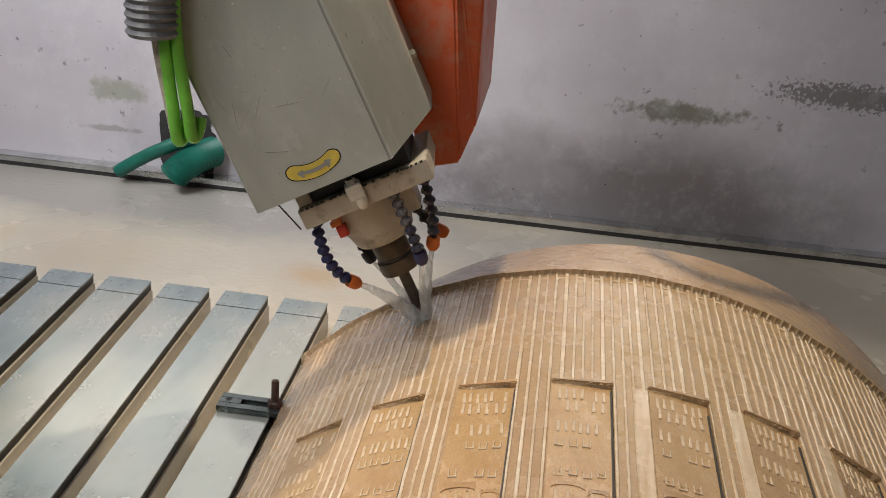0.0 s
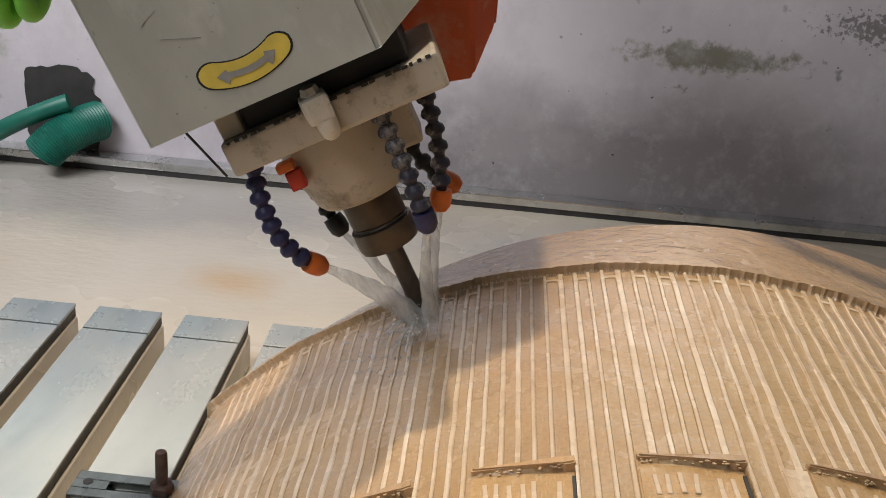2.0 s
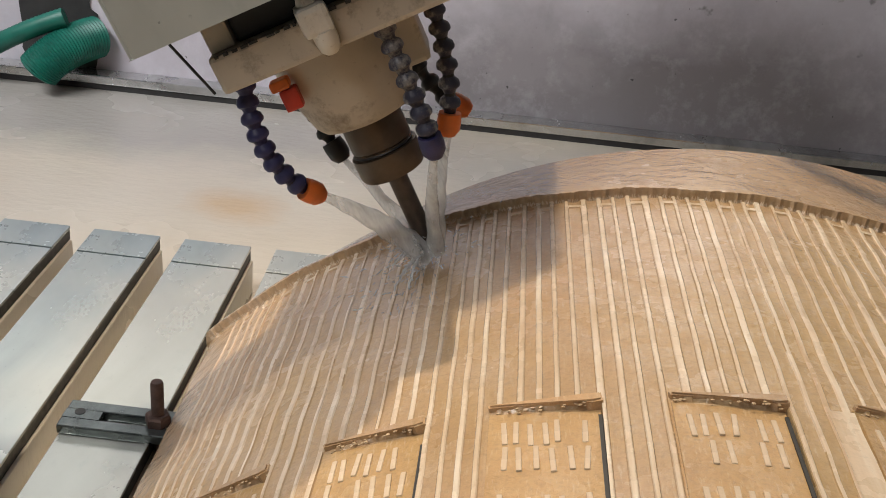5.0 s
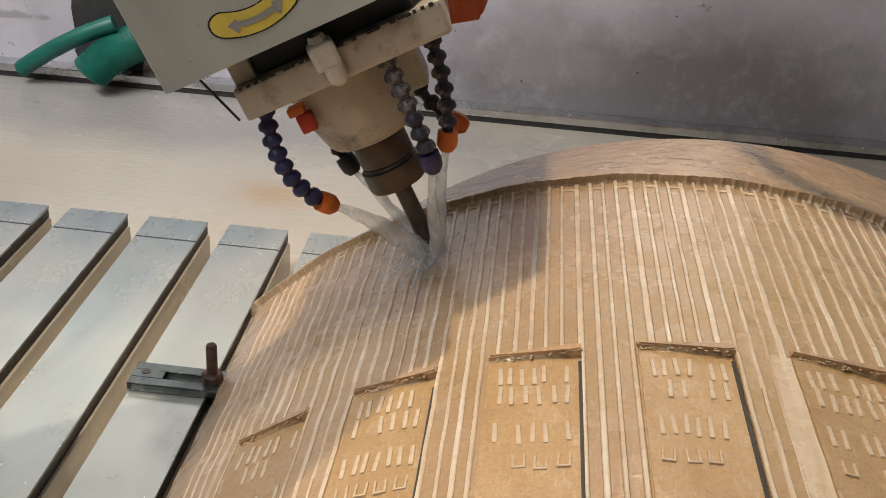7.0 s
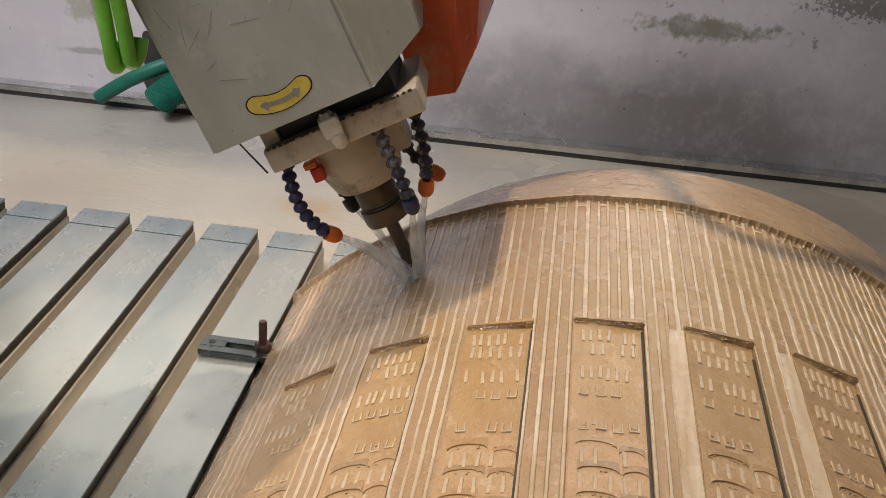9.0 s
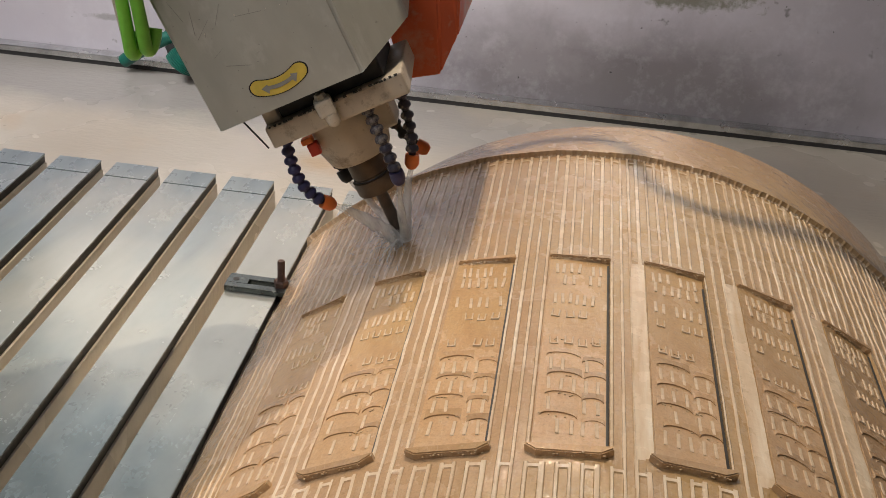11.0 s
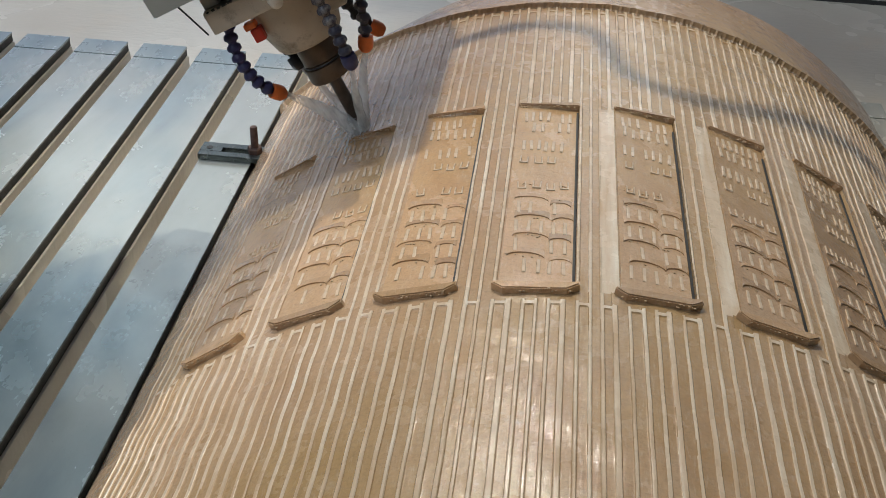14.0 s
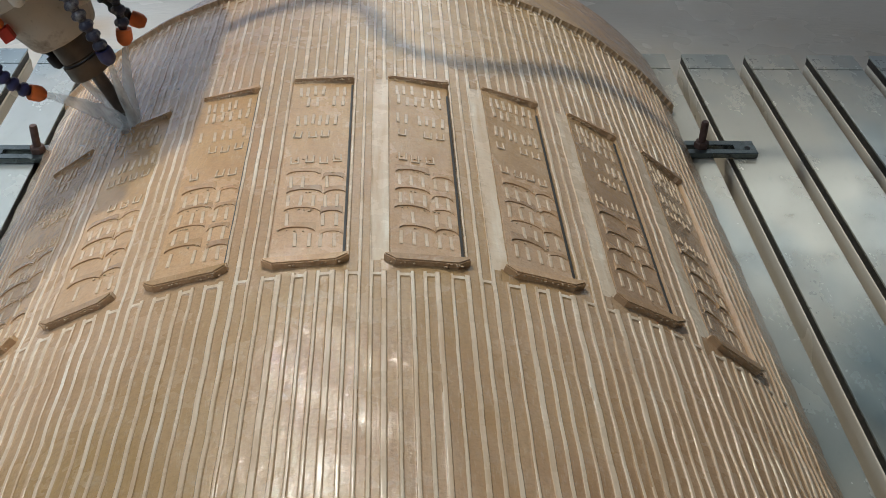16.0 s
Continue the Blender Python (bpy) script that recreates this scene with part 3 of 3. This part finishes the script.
            for j in range(5):
                if rng.random() < 0.8:
                    part("relief_rib", rib, STONE, p, m=pose((j - 2) * 0.0115 + rng.uniform(-0.001, 0.001), y - 0.0165, rng.uniform(-0.0008, -0.0002), 0, 0, rng.uniform(-3, 3)))
    return ob


def build_beads():
    """Water beads that cling to the carved edges of the stone."""
    rng = random.Random(11)
    bm = bmesh.new()
    for c in PANELS:
        for k in range(90):
            kind = rng.random()
            if kind < 0.35:
                x, y, up = rng.uniform(-0.034, 0.034), SILL_Y - rng.choice((0.0085, 0.002)) + rng.uniform(-0.001, 0.001), rng.uniform(0.001, 0.005)
            elif kind < 0.6:
                x, y, up = rng.uniform(-0.032, 0.034), TOP_Y - rng.uniform(0.0, 0.004), rng.uniform(-0.002, 0.0012)
            else:
                x = rng.uniform(-0.030, 0.030)
                y, up = 0.5 * (TOP_Y + SILL_Y) + rng.choice((0.004, -0.023, -0.057, -0.089, -0.122)) + rng.uniform(-0.003, 0.001), -0.0026 - 0.0024 * x / 0.034
            made = bmesh.ops.create_icosphere(bm, subdivisions=1, radius=rng.uniform(0.0007, 0.0013))["verts"]
            bmesh.ops.transform(bm, matrix=stone_frame(c + x / R, y, up) @ Matrix.Diagonal((1.3, 1, 0.7, 1)), verts=made)
    tagged(part("water_beads", bm, BEAD, soft=True), "shining water beads on the carved stone edges", "water beads", kind="stuff")


# ------------------------------------------------------------------ clamps
def build_clamp(label, m):
    ob = thing("clamp", label, "clamp", m, group="clamps beside the stone")
    bm = bmesh.new()
    box(bm, 0, 0.118, -0.018, -0.0055, 0, 0.008, 0.0012)
    box(bm, 0, 0.118, 0.0055, 0.018, 0, 0.008, 0.0012)
    box(bm, 0, 0.030, -0.0056, 0.0056, 0, 0.008)
    box(bm, 0.10, 0.118, -0.0056, 0.0056, 0, 0.008)
    part("bar", bm, CLAMP, ob, "wet slotted steel clamp bar")
    # Dark disc on the bar stands for the shade inside the hole
    part("hole", lathe([(0.0042, 0.0), (0.0042, 0.0004)], 14), DARK, ob, m=pose(0.012, 0.003, 0.0081))
    part("bolt", lathe([(0.0052, -0.03), (0.0052, 0.046), (0.0042, 0.048)], 16), RUST, ob, "dark rusty threaded bolt", True, pose(0.077, 0.0, 0.0))
    part("nut", lathe([(0.0105, 0.0), (0.0105, 0.007), (0.009, 0.009)], 6), RUST, ob, "dark hexagonal nut", m=pose(0.077, 0, 0.0082))
    return ob


# ------------------------------------------------------------------ milling head
LEAN, YAW = -27.6, 7.6
HEAD = Matrix.LocRotScale(None, Euler((0, radians(LEAN), 0)), None) @ pose(0, 0, 0, 0, 0, YAW)


def segmented_hose(ob, pts, count, material, nozzle, label):
    """A hose of ball-and-socket pieces with a nozzle at its end."""
    line = bezier(pts, count + 1)
    hose = part("coolant_hose", tube(line, 0.0045, 10), BLACK, ob, label, True)
    seg = mesh_of("hose_segment", lathe([(0.0038, -0.0078), (0.0044, -0.0055), (0.0074, -0.0030), (0.0083, 0.0), (0.0079, 0.0022), (0.0054, 0.0042), (0.0042, 0.0075)], 16), material, True)
    for i in range(count):
        part("hose_segment", seg, material, hose, m=along(line[i], line[i + 1]) @ pose(0, 0, 0.005))
    tip = lathe([(0.0085, -0.006), (0.0092, 0.0), (0.0088, 0.007), (0.0055, 0.012), (0.003, 0.0125)], 16)
    part("nozzle", tip, nozzle, hose, "", True, along(line[count], line[count + 1]) @ pose(0, 0, 0.004))
    return line[-1]


def jet(ob, a, b, r0, r1):
    a, b = Vector(a), Vector(b)
    rng = random.Random(int(1000 * (a.x + 5)))
    pts, rad = [], []
    for i in range(13):
        u = i / 12
        pts.append(a.lerp(b, u) + Vector((rng.uniform(-1, 1), rng.uniform(-1, 1), 0)) * 0.0012 * u + Vector((0, 0, 0.006 * u * (1 - u) * 4)))
        rad.append(r0 + (r1 - r0) * u * (0.8 + 0.4 * rng.random()))
    return part("water_jet", tube(pts, rad, 10), WATER, ob, "white jet of cooling water", True)


def ribbon(a, b, width, bend, n=49):
    """A flat curved strip in x, z from -a to b whose ends bend up."""
    bm = bmesh.new()
    rows = []
    for i in range(n):
        u = i / (n - 1)
        x = a + (b - a) * u
        z = bend * (2 * u - 1) ** 2
        w = width * min(1.0, math.sqrt(max(0.02, 1 - max(0.0, abs(2 * u - 1) - 0.72) ** 2 / 0.28 ** 2)))
        s = 2 * bend * (2 * u - 1) / (b - a) * 2
        nx, nz = -s / math.hypot(1, s), 1 / math.hypot(1, s)
        rows.append((bm.verts.new((x - nx * w, 0, z - nz * w)), bm.verts.new((x + nx * w, 0, z + nz * w))))
    for p, q in zip(rows, rows[1:]):
        bm.faces.new((p[0], q[0], q[1], p[1]))
    return bm


def shell(plan, lows, top, t):
    """A bent sheet-metal hood, open below, with wall thickness t."""
    bm = bmesh.new()
    cx = sum(p[0] for p in plan) / len(plan)
    cy = sum(p[1] for p in plan) / len(plan)
    inner = [(x + (t if x < cx else -t), y + (t if y < cy else -t)) for x, y in plan]
    oa = [bm.verts.new((x, y, z)) for (x, y), z in zip(plan, lows)]
    ob = [bm.verts.new((x, y, top)) for x, y in plan]
    ia = [bm.verts.new((x, y, z)) for (x, y), z in zip(inner, lows)]
    ib = [bm.verts.new((x, y, top - t)) for x, y in inner]
    n = len(plan)
    for i in range(n):
        j = (i + 1) % n
        bm.faces.new((oa[i], oa[j], ob[j], ob[i]))
        bm.faces.new((ia[j], ia[i], ib[i], ib[j]))
        bm.faces.new((oa[j], oa[i], ia[i], ia[j]))
    bm.faces.new(ob)
    bm.faces.new(ib[::-1])
    fold = [e for e in bm.edges if abs(e.verts[0].co.x - e.verts[1].co.x) < 1e-6 and abs(e.verts[0].co.y - e.verts[1].co.y) < 1e-6]
    bmesh.ops.bevel(bm, geom=fold, offset=0.0035, segments=3, affect="EDGES")
    return bm


def build_head():
    ob = thing("milling_head", "milling spindle in a grey sheet-metal hood with coolant hoses", "milling head", HEAD)
    part("bit", lathe([(0.0060, 0.0), (0.0074, 0.0015), (0.0074, 0.012), (0.0078, 0.0125), (0.0078, 0.085)], 20), BIT, ob, "dark worn cylindrical milling bit", True)
    chuck = part("chuck", lathe([(0.017, 0.0735), (0.0245, 0.0755), (0.0262, 0.079), (0.0262, 0.095), (0.0235, 0.0955), (0.0235, 0.098), (0.0225, 0.0985), (0.0238, 0.100), (0.0238, 0.126)], 40), BROWN, ob, "brown stained collet chuck", True)
    part("groove_ring", lathe([(0.0237, 0.0957), (0.0242, 0.0963), (0.0242, 0.0968), (0.0237, 0.0975)], 40), BLACK, chuck)
    part("spindle_nose", lathe([(0.030, 0.1235), (0.0365, 0.1255), (0.040, 0.130), (0.0475, 0.155), (0.050, 0.175), (0.050, 0.1925)], 44), CREAM, ob, "splashed cream spindle nose", True)
    side = boxed(0.03, 0.062, -0.03, 0.02, 0.150, 0.1915, 0.004)
    part("side_block", side, CREAM, ob, "splashed cream side block")
    flange = part("flange", boxed(-0.0735, 0.0985, -0.0745, 0.0745, 0.1915, 0.2185, 0.0035), CREAM, ob, "dirty cream flange plate")
    rng = random.Random(7)
    edge = bmesh.new()
    for k in range(26):
        x = -0.068 + 0.0063 * k
        if rng.random() < 0.75:
            box(edge, x, x + rng.uniform(0.002, 0.006), -0.0752, -0.0738, 0.2168 + rng.uniform(-0.0006, 0), 0.2168 + rng.uniform(0.0012, 0.0024))
    part("sealant", edge, DARK, flange, "broken black sealant line")
    # Solid near-black block fills the recess between flange and hood
    part("neck", boxed(-0.052, 0.078, -0.062, 0.066, 0.2186, 0.268, 0.003), DARK, ob, "black block filling the recess under the hood")
    part("neck_plate", boxed(-0.071, -0.053, -0.066, 0.05, 0.2187, 0.245, 0.002), CREAM, ob, "stained plate beside the recess")
    part("guide_rod", lathe([(0.0011, 0.0), (0.0011, 0.05)], 8), BLACK, ob, m=along((-0.0785, -0.0745, 0.196), (-0.090, -0.085, 0.246)))
    # splashed fitting on the flange
    body = part("fitting", boxed(-0.0105, 0.0105, -0.010, 0.010, 0.0, 0.021, 0.004), WHITEP, ob, "splashed white hose fitting", m=pose(0.004, -0.079, 0.207, 8, 0, 10))
    part("fitting_knob", lathe([(0.004, -0.015), (0.007, -0.012), (0.0082, -0.006), (0.0082, 0.002)], 16), WHITEP, body, "", True, pose(0.002, -0.003, 0))
    part("fitting_cap", lathe([(0.006, 0.020), (0.0075, 0.022), (0.006, 0.027)], 6), WHITEP, body)
    plug = part("red_plug", boxed(-0.006, 0.007, -0.006, 0.006, -0.008, 0.008, 0.002), REDP, ob, "red plastic plug", m=pose(-0.0395, -0.042, 0.166))
    part("plug_collar", boxed(-0.010, 0.004, -0.007, 0.007, 0.0085, 0.016, 0.002), ORANGE, plug)
    # hood, its sticker and scratches
    plan = [(-0.112, -0.101), (0.065, -0.101), (0.121, 0.002), (0.121, 0.105), (-0.112, 0.105)]
    hood = part("hood", shell(plan, [0.241, 0.241, 0.257, 0.262, 0.25], 0.64, 0.003), SHEET, ob, "scratched grey sheet-metal hood")
    part("bolt_head", lathe([(0.0065, 0.0), (0.0065, 0.005), (0.004, 0.0075)], 6), WHITEP, hood, "splashed bolt head", m=along((0.1205, 0.03, 0.325), (0.14, 0.03, 0.325)))
    scr = bmesh.new()
    for k in range(22):
        x, z, a = rng.uniform(-0.10, 0.055), rng.uniform(0.25, 0.52), rng.uniform(-80, 80)
        box(scr, 0, rng.uniform(0.006, 0.03), -0.0003, 0.0, 0, rng.uniform(0.0003, 0.0006), 0, pose(x, -0.1011, z, 0, a, 0))
    for k in range(46):
        x, z, w = rng.uniform(-0.105, 0.06), rng.uniform(0.25, 0.6), rng.uniform(0.0005, 0.0014)
        box(scr, x, x + w, -0.1014, -0.101, z, z + w)
    part("scratches", scr, GREYINK, hood, "dark scratches and specks")["kind"] = "stuff"
    splash = bmesh.new()
    for k in range(40):
        x, z, w = rng.gauss(-0.02, 0.04), rng.uniform(0.33, 0.62), rng.uniform(0.0006, 0.0016)
        if -0.105 < x < 0.06:
            box(splash, x, x + w, -0.1016, -0.101, z, z + w * 1.3)
    part("splash_drops", splash, WHITEP, hood, "dried white splash drops")
    sticker = part("sticker", ribbon(-0.033, 0.033, 0.0088, 0.0105), YELLOW, ob, "curved yellow arrow sticker", m=pose(-0.0235, -0.1018, 0.264, 0, -1, 0))
    part("sticker_border", ribbon(-0.0345, 0.0345, 0.0098, 0.0112), BLACK, sticker, m=pose(0, 0.0004, 0))
    ar = bmesh.new()
    arc = [(x, 0.0105 * (x / 0.033) ** 2) for x in np.linspace(-0.014, 0.014, 9)]
    pts = [(-0.0225, 0.0038)] + [(-0.0145, 0.0062)] + [(x, z + 0.0022) for x, z in arc] + [(0.0145, 0.0068), (0.0225, 0.0046), (0.0165, -0.0042)] + [(x, z - 0.0022) for x, z in arc[::-1]] + [(-0.0165, -0.0042)]
    ar.faces.new([ar.verts.new((x, 0, z)) for x, z in pts])
    bmesh.ops.triangulate(ar, faces=ar.faces)
    part("arrow", ar, GREYINK, sticker, m=pose(0, -0.0005, 0))
    # hoses
    e1 = segmented_hose(ob, ((-0.0635, -0.045, 0.1925), (-0.073, -0.052, 0.160), (-0.080, -0.05, 0.120), (-0.0535, -0.028, 0.0865)), 8, BLUE, ORANGE, "navy segmented coolant hose with an orange nozzle")
    e2 = segmented_hose(ob, ((0.0415, -0.055, 0.1925), (0.0415, -0.058, 0.16), (0.0435, -0.06, 0.125), (0.0385, -0.054, 0.093)), 7, MILK, BLUE, "splashed segmented coolant hose")
    e3 = segmented_hose(ob, ((0.0765, 0.0, 0.1925), (0.0745, 0.0, 0.16), (0.069, 0.0, 0.12), (0.0485, 0.0, 0.085)), 7, MILK, ORANGE, "splashed segmented coolant hose with an orange nozzle")
    e4 = segmented_hose(ob, ((0.040, 0.05, 0.1925), (0.038, 0.052, 0.14), (0.045, 0.052, 0.105), (0.0665, 0.05, 0.082)), 6, BLACK, ORANGE, "black segmented coolant hose with an orange nozzle")
    e5 = segmented_hose(ob, ((-0.040, 0.04, 0.1925), (-0.045, 0.045, 0.16), (-0.046, 0.043, 0.12), (-0.0385, 0.036, 0.088)), 6, BLACK, BLACK, "black segmented coolant hose")
    for e, r0, r1 in ((e1, 0.0034, 0.0125), (e2, 0.0026, 0.0070), (e3, 0.0032, 0.0080), (e5, 0.0024, 0.007)):
        jet(ob, e, Vector((e.x * 0.10, e.y * 0.1, 0.002)), r0, r1)
    # fine droplets thrown out low round the bit, most of them down the side of the stone
    mist = bmesh.new()
    for k in range(800):
        a = rng.gauss(3.3, 1.1)
        far = 0.006 + 0.085 * rng.random() ** 2.2
        spot_at = Vector((far * math.cos(a), far * math.sin(a), 0.30 * min(0.0, far * math.cos(a)) + rng.random() ** 2 * 0.022))
        run = Vector((math.cos(a), math.sin(a), rng.uniform(-0.5, 0.5)))
        size = rng.uniform(0.00025, 0.0007)
        bmesh.ops.create_icosphere(mist, subdivisions=1, radius=size, matrix=along(spot_at, spot_at + run) @ Matrix.Diagonal((1, 1, rng.uniform(1.5, 7.0), 1)))
    part("spray", mist, WATER, ob, "fine white spray of droplets round the bit", True)["kind"] = "stuff"
    for k in range(6):
        a = rng.uniform(2.0, 4.9)
        far = rng.uniform(0.03, 0.06)
        jet(ob, (0.004 * math.cos(a), 0.004 * math.sin(a), 0.003), (far * math.cos(a), far * math.sin(a), 0.30 * far * math.cos(a) + rng.uniform(0.001, 0.006)), 0.0022, 0.0006)
    # red arm behind, upright while the head leans
    up = HEAD.inverted()
    arm = bmesh.new()
    lo = [(-0.030, 0.12, 0.165), (0.019, 0.12, 0.178), (0.034, 0.15, 0.222), (0.034, 0.40, 0.222), (-0.030, 0.40, 0.165)]
    hi = [(-0.157, 0.12, 0.54), (-0.019, 0.12, 0.54), (0.027, 0.15, 0.54), (0.027, 0.42, 0.54), (-0.157, 0.42, 0.54)]
    a = [arm.verts.new(p) for p in lo]
    b = [arm.verts.new(p) for p in hi]
    for i in range(5):
        j = (i + 1) % 5
        arm.faces.new((a[i], a[j], b[j], b[i]))
    arm.faces.new(a[::-1])
    arm.faces.new(b)
    bmesh.ops.triangulate(arm, faces=arm.faces)
    bmesh.ops.dissolve_limit(arm, angle_limit=radians(2), verts=arm.verts, edges=arm.edges)
    bmesh.ops.bevel(arm, geom=list(arm.edges), offset=0.003, segments=2, affect="EDGES")
    part("arm", arm, RED, ob, "worn red-orange painted arm", m=up)
    # supply hose looping from the arm over the stone and up to the gantry
    loop = [Vector(p) for p in ((0.0, 0.36, 0.53), (0.06, 0.45, 0.68), (0.136, 0.47, 0.77), (0.147, 0.40, 0.776), (0.174, 0.366, 0.773), (0.22, 0.353, 0.766), (0.268, 0.370, 0.752), (0.326, 0.415, 0.735), (0.40, 0.50, 0.80), (0.46, 0.60, 1.05), (0.48, 0.66, 1.45))]
    for k in range(2):
        loop = [loop[0]] + [p.lerp(q, f) for p, q in zip(loop, loop[1:]) for f in (0.25, 0.75)] + [loop[-1]]
    part("supply_hose", tube(loop, 0.0105, 14), BLACK, ob, "black supply hose looping above the stone", True, up)
    # conduit with lime tubes hanging beside the hood
    prof = []
    for i in range(50):
        prof.append((0.0285 + (0.003 if i % 2 else 0.0), 0.318 + 0.0048 * i))
    part("conduit", lathe(prof, 28), CONDUIT, ob, "grey ribbed conduit", m=up @ pose(-0.308, -0.13, 0.058, 0, -1, 0))
    for x0, x1, zb in ((-0.304, -0.288, 0.262), (-0.290, -0.271, 0.268)):
        line = bezier(((x0, -0.13, 0.42), (x0 + 0.001, -0.13, 0.35), (x1 - 0.004, -0.135, 0.31), (x1, -0.135, zb)), 12)
        line += bezier(((x1, -0.135, zb), (x1 + 0.001, -0.134, zb - 0.012), (x1 + 0.006, -0.126, zb - 0.010), (x1 + 0.006, -0.118, zb + 0.014)), 10)[1:]
        part("lime_tube", tube(line, 0.0072, 12), GREEN, ob, "translucent lime-green tube", True, up)
    part("brown_tube", tube(bezier(((-0.316, -0.125, 0.42), (-0.314, -0.122, 0.35), (-0.303, -0.12, 0.31), (-0.296, -0.118, 0.262)), 12), 0.0068, 12), CREAM, ob, "pale brown tube", True, up)
    return ob


# ------------------------------------------------------------------ wall hoses
def build_wall_hoses():
    hole = thing("wall_port", "ragged dark opening in the splash wall", "wall opening", pose(-0.452, WALL_Y, 0.03))
    rng = random.Random(2)
    bm = bmesh.new()
    ring = []
    for a in np.linspace(0, 2 * math.pi, 41)[:-1]:
        k = 1 + rng.uniform(-0.09, 0.09)
        x, z = 0.062 * k * math.copysign(abs(math.cos(a)) ** 0.6, math.cos(a)), 0.078 * k * math.copysign(abs(math.sin(a)) ** 0.6, math.sin(a))
        ring.append((x, z))
    front = [bm.verts.new((x, -0.003, z)) for x, z in ring]
    back = [bm.verts.new((x * 0.96, -0.0008, z * 0.96)) for x, z in ring]
    for i in range(len(ring)):
        j = (i + 1) % len(ring)
        bm.faces.new((front[i], front[j], back[j], back[i]))
    bm.faces.new(front)
    # Flat black patch on the uncut wall stands for the unlit opening
    part("port_shadow", bm, DARK, hole, "black patch for the unlit opening")
    specs = (("thin ribbed teal hose leaving the wall opening", ((-0.585, 0.55, -0.030), (-0.535, 0.545, 0.008), (-0.48, 0.545, 0.040), (-0.42, 0.56, 0.062)), 0.014),
             ("thick teal hose elbow leaving the wall opening", ((-0.455, 0.53, -0.018), (-0.435, 0.535, 0.008), (-0.412, 0.56, 0.022), (-0.385, 0.60, 0.024)), 0.031))
    for label, p, r in specs:
        ob = thing("drain_hose", label, "hose")
        line = bezier(p, 60)
        part("hose_body", tube(line, [r * (1 + (0.06 if i % 2 else 0)) for i in range(61)], 22), TEAL, ob, "", True)
        # Dark plug paints the shade inside the hose end
        part("hose_mouth", tube([line[0] - (line[1] - line[0]) * 0.4, line[0]], r * 0.86, 22), DARK, ob, "dark plug for the unlit mouth")


build_setting()
build_stone()
build_clamp("slotted steel clamp with a bolt holding the stone", pose(-0.074, -0.338, 0.0012, 0, 0, 0))
build_clamp("slotted steel clamp with a tall bolt on the bars", pose(0.985, -0.318, 0.0012, 0, 0, 180))
build_beads()
build_wall_hoses()
milling_head = build_head()
build_bars()

TOOL = [
    (0, 0.1912, -0.2847, 0.1449),
    (0.5, 0.2005, -0.2836, 0.1493),
    (1, 0.2058, -0.2787, 0.1538),
    (1.5, 0.2090, -0.2715, 0.1587),
    (2, 0.2126, -0.2660, 0.1623),
    (2.5, 0.2150, -0.2652, 0.1639),
    (3, 0.2151, -0.2694, 0.1644),
    (3.5, 0.2130, -0.2733, 0.1636),
    (4, 0.2095, -0.2716, 0.1610),
    (4.5, 0.2079, -0.2697, 0.1593),
    (7, 0.2022, -0.3162, 0.1564),
    (7.5, 0.1977, -0.3196, 0.1514),
    (8, 0.1942, -0.3277, 0.1483),
    (10.5, 0.1796, -0.3853, 0.1403),
    (11, 0.1794, -0.3999, 0.1404),
    (11.5, 0.1793, -0.4138, 0.1405),
    (12, 0.1796, -0.4288, 0.1411),
    (12.5, 0.1797, -0.4438, 0.1417),
    (13, 0.1791, -0.4567, 0.1412),
    (13.5, 0.1791, -0.4698, 0.1406),
    (14, 0.1789, -0.4816, 0.1404),
    (14.5, 0.1779, -0.4877, 0.1405),
    (15, 0.1764, -0.4888, 0.1404),
    (15.5, 0.1742, -0.4881, 0.1391),
    (16, 0.1726, -0.4876, 0.1361),
]


def motions():
    turn = HEAD.to_3x3().to_4x4()
    walk(milling_head, [(t, Matrix.Translation((x, y, z)) @ turn) for t, x, y, z in TOOL])


motions()
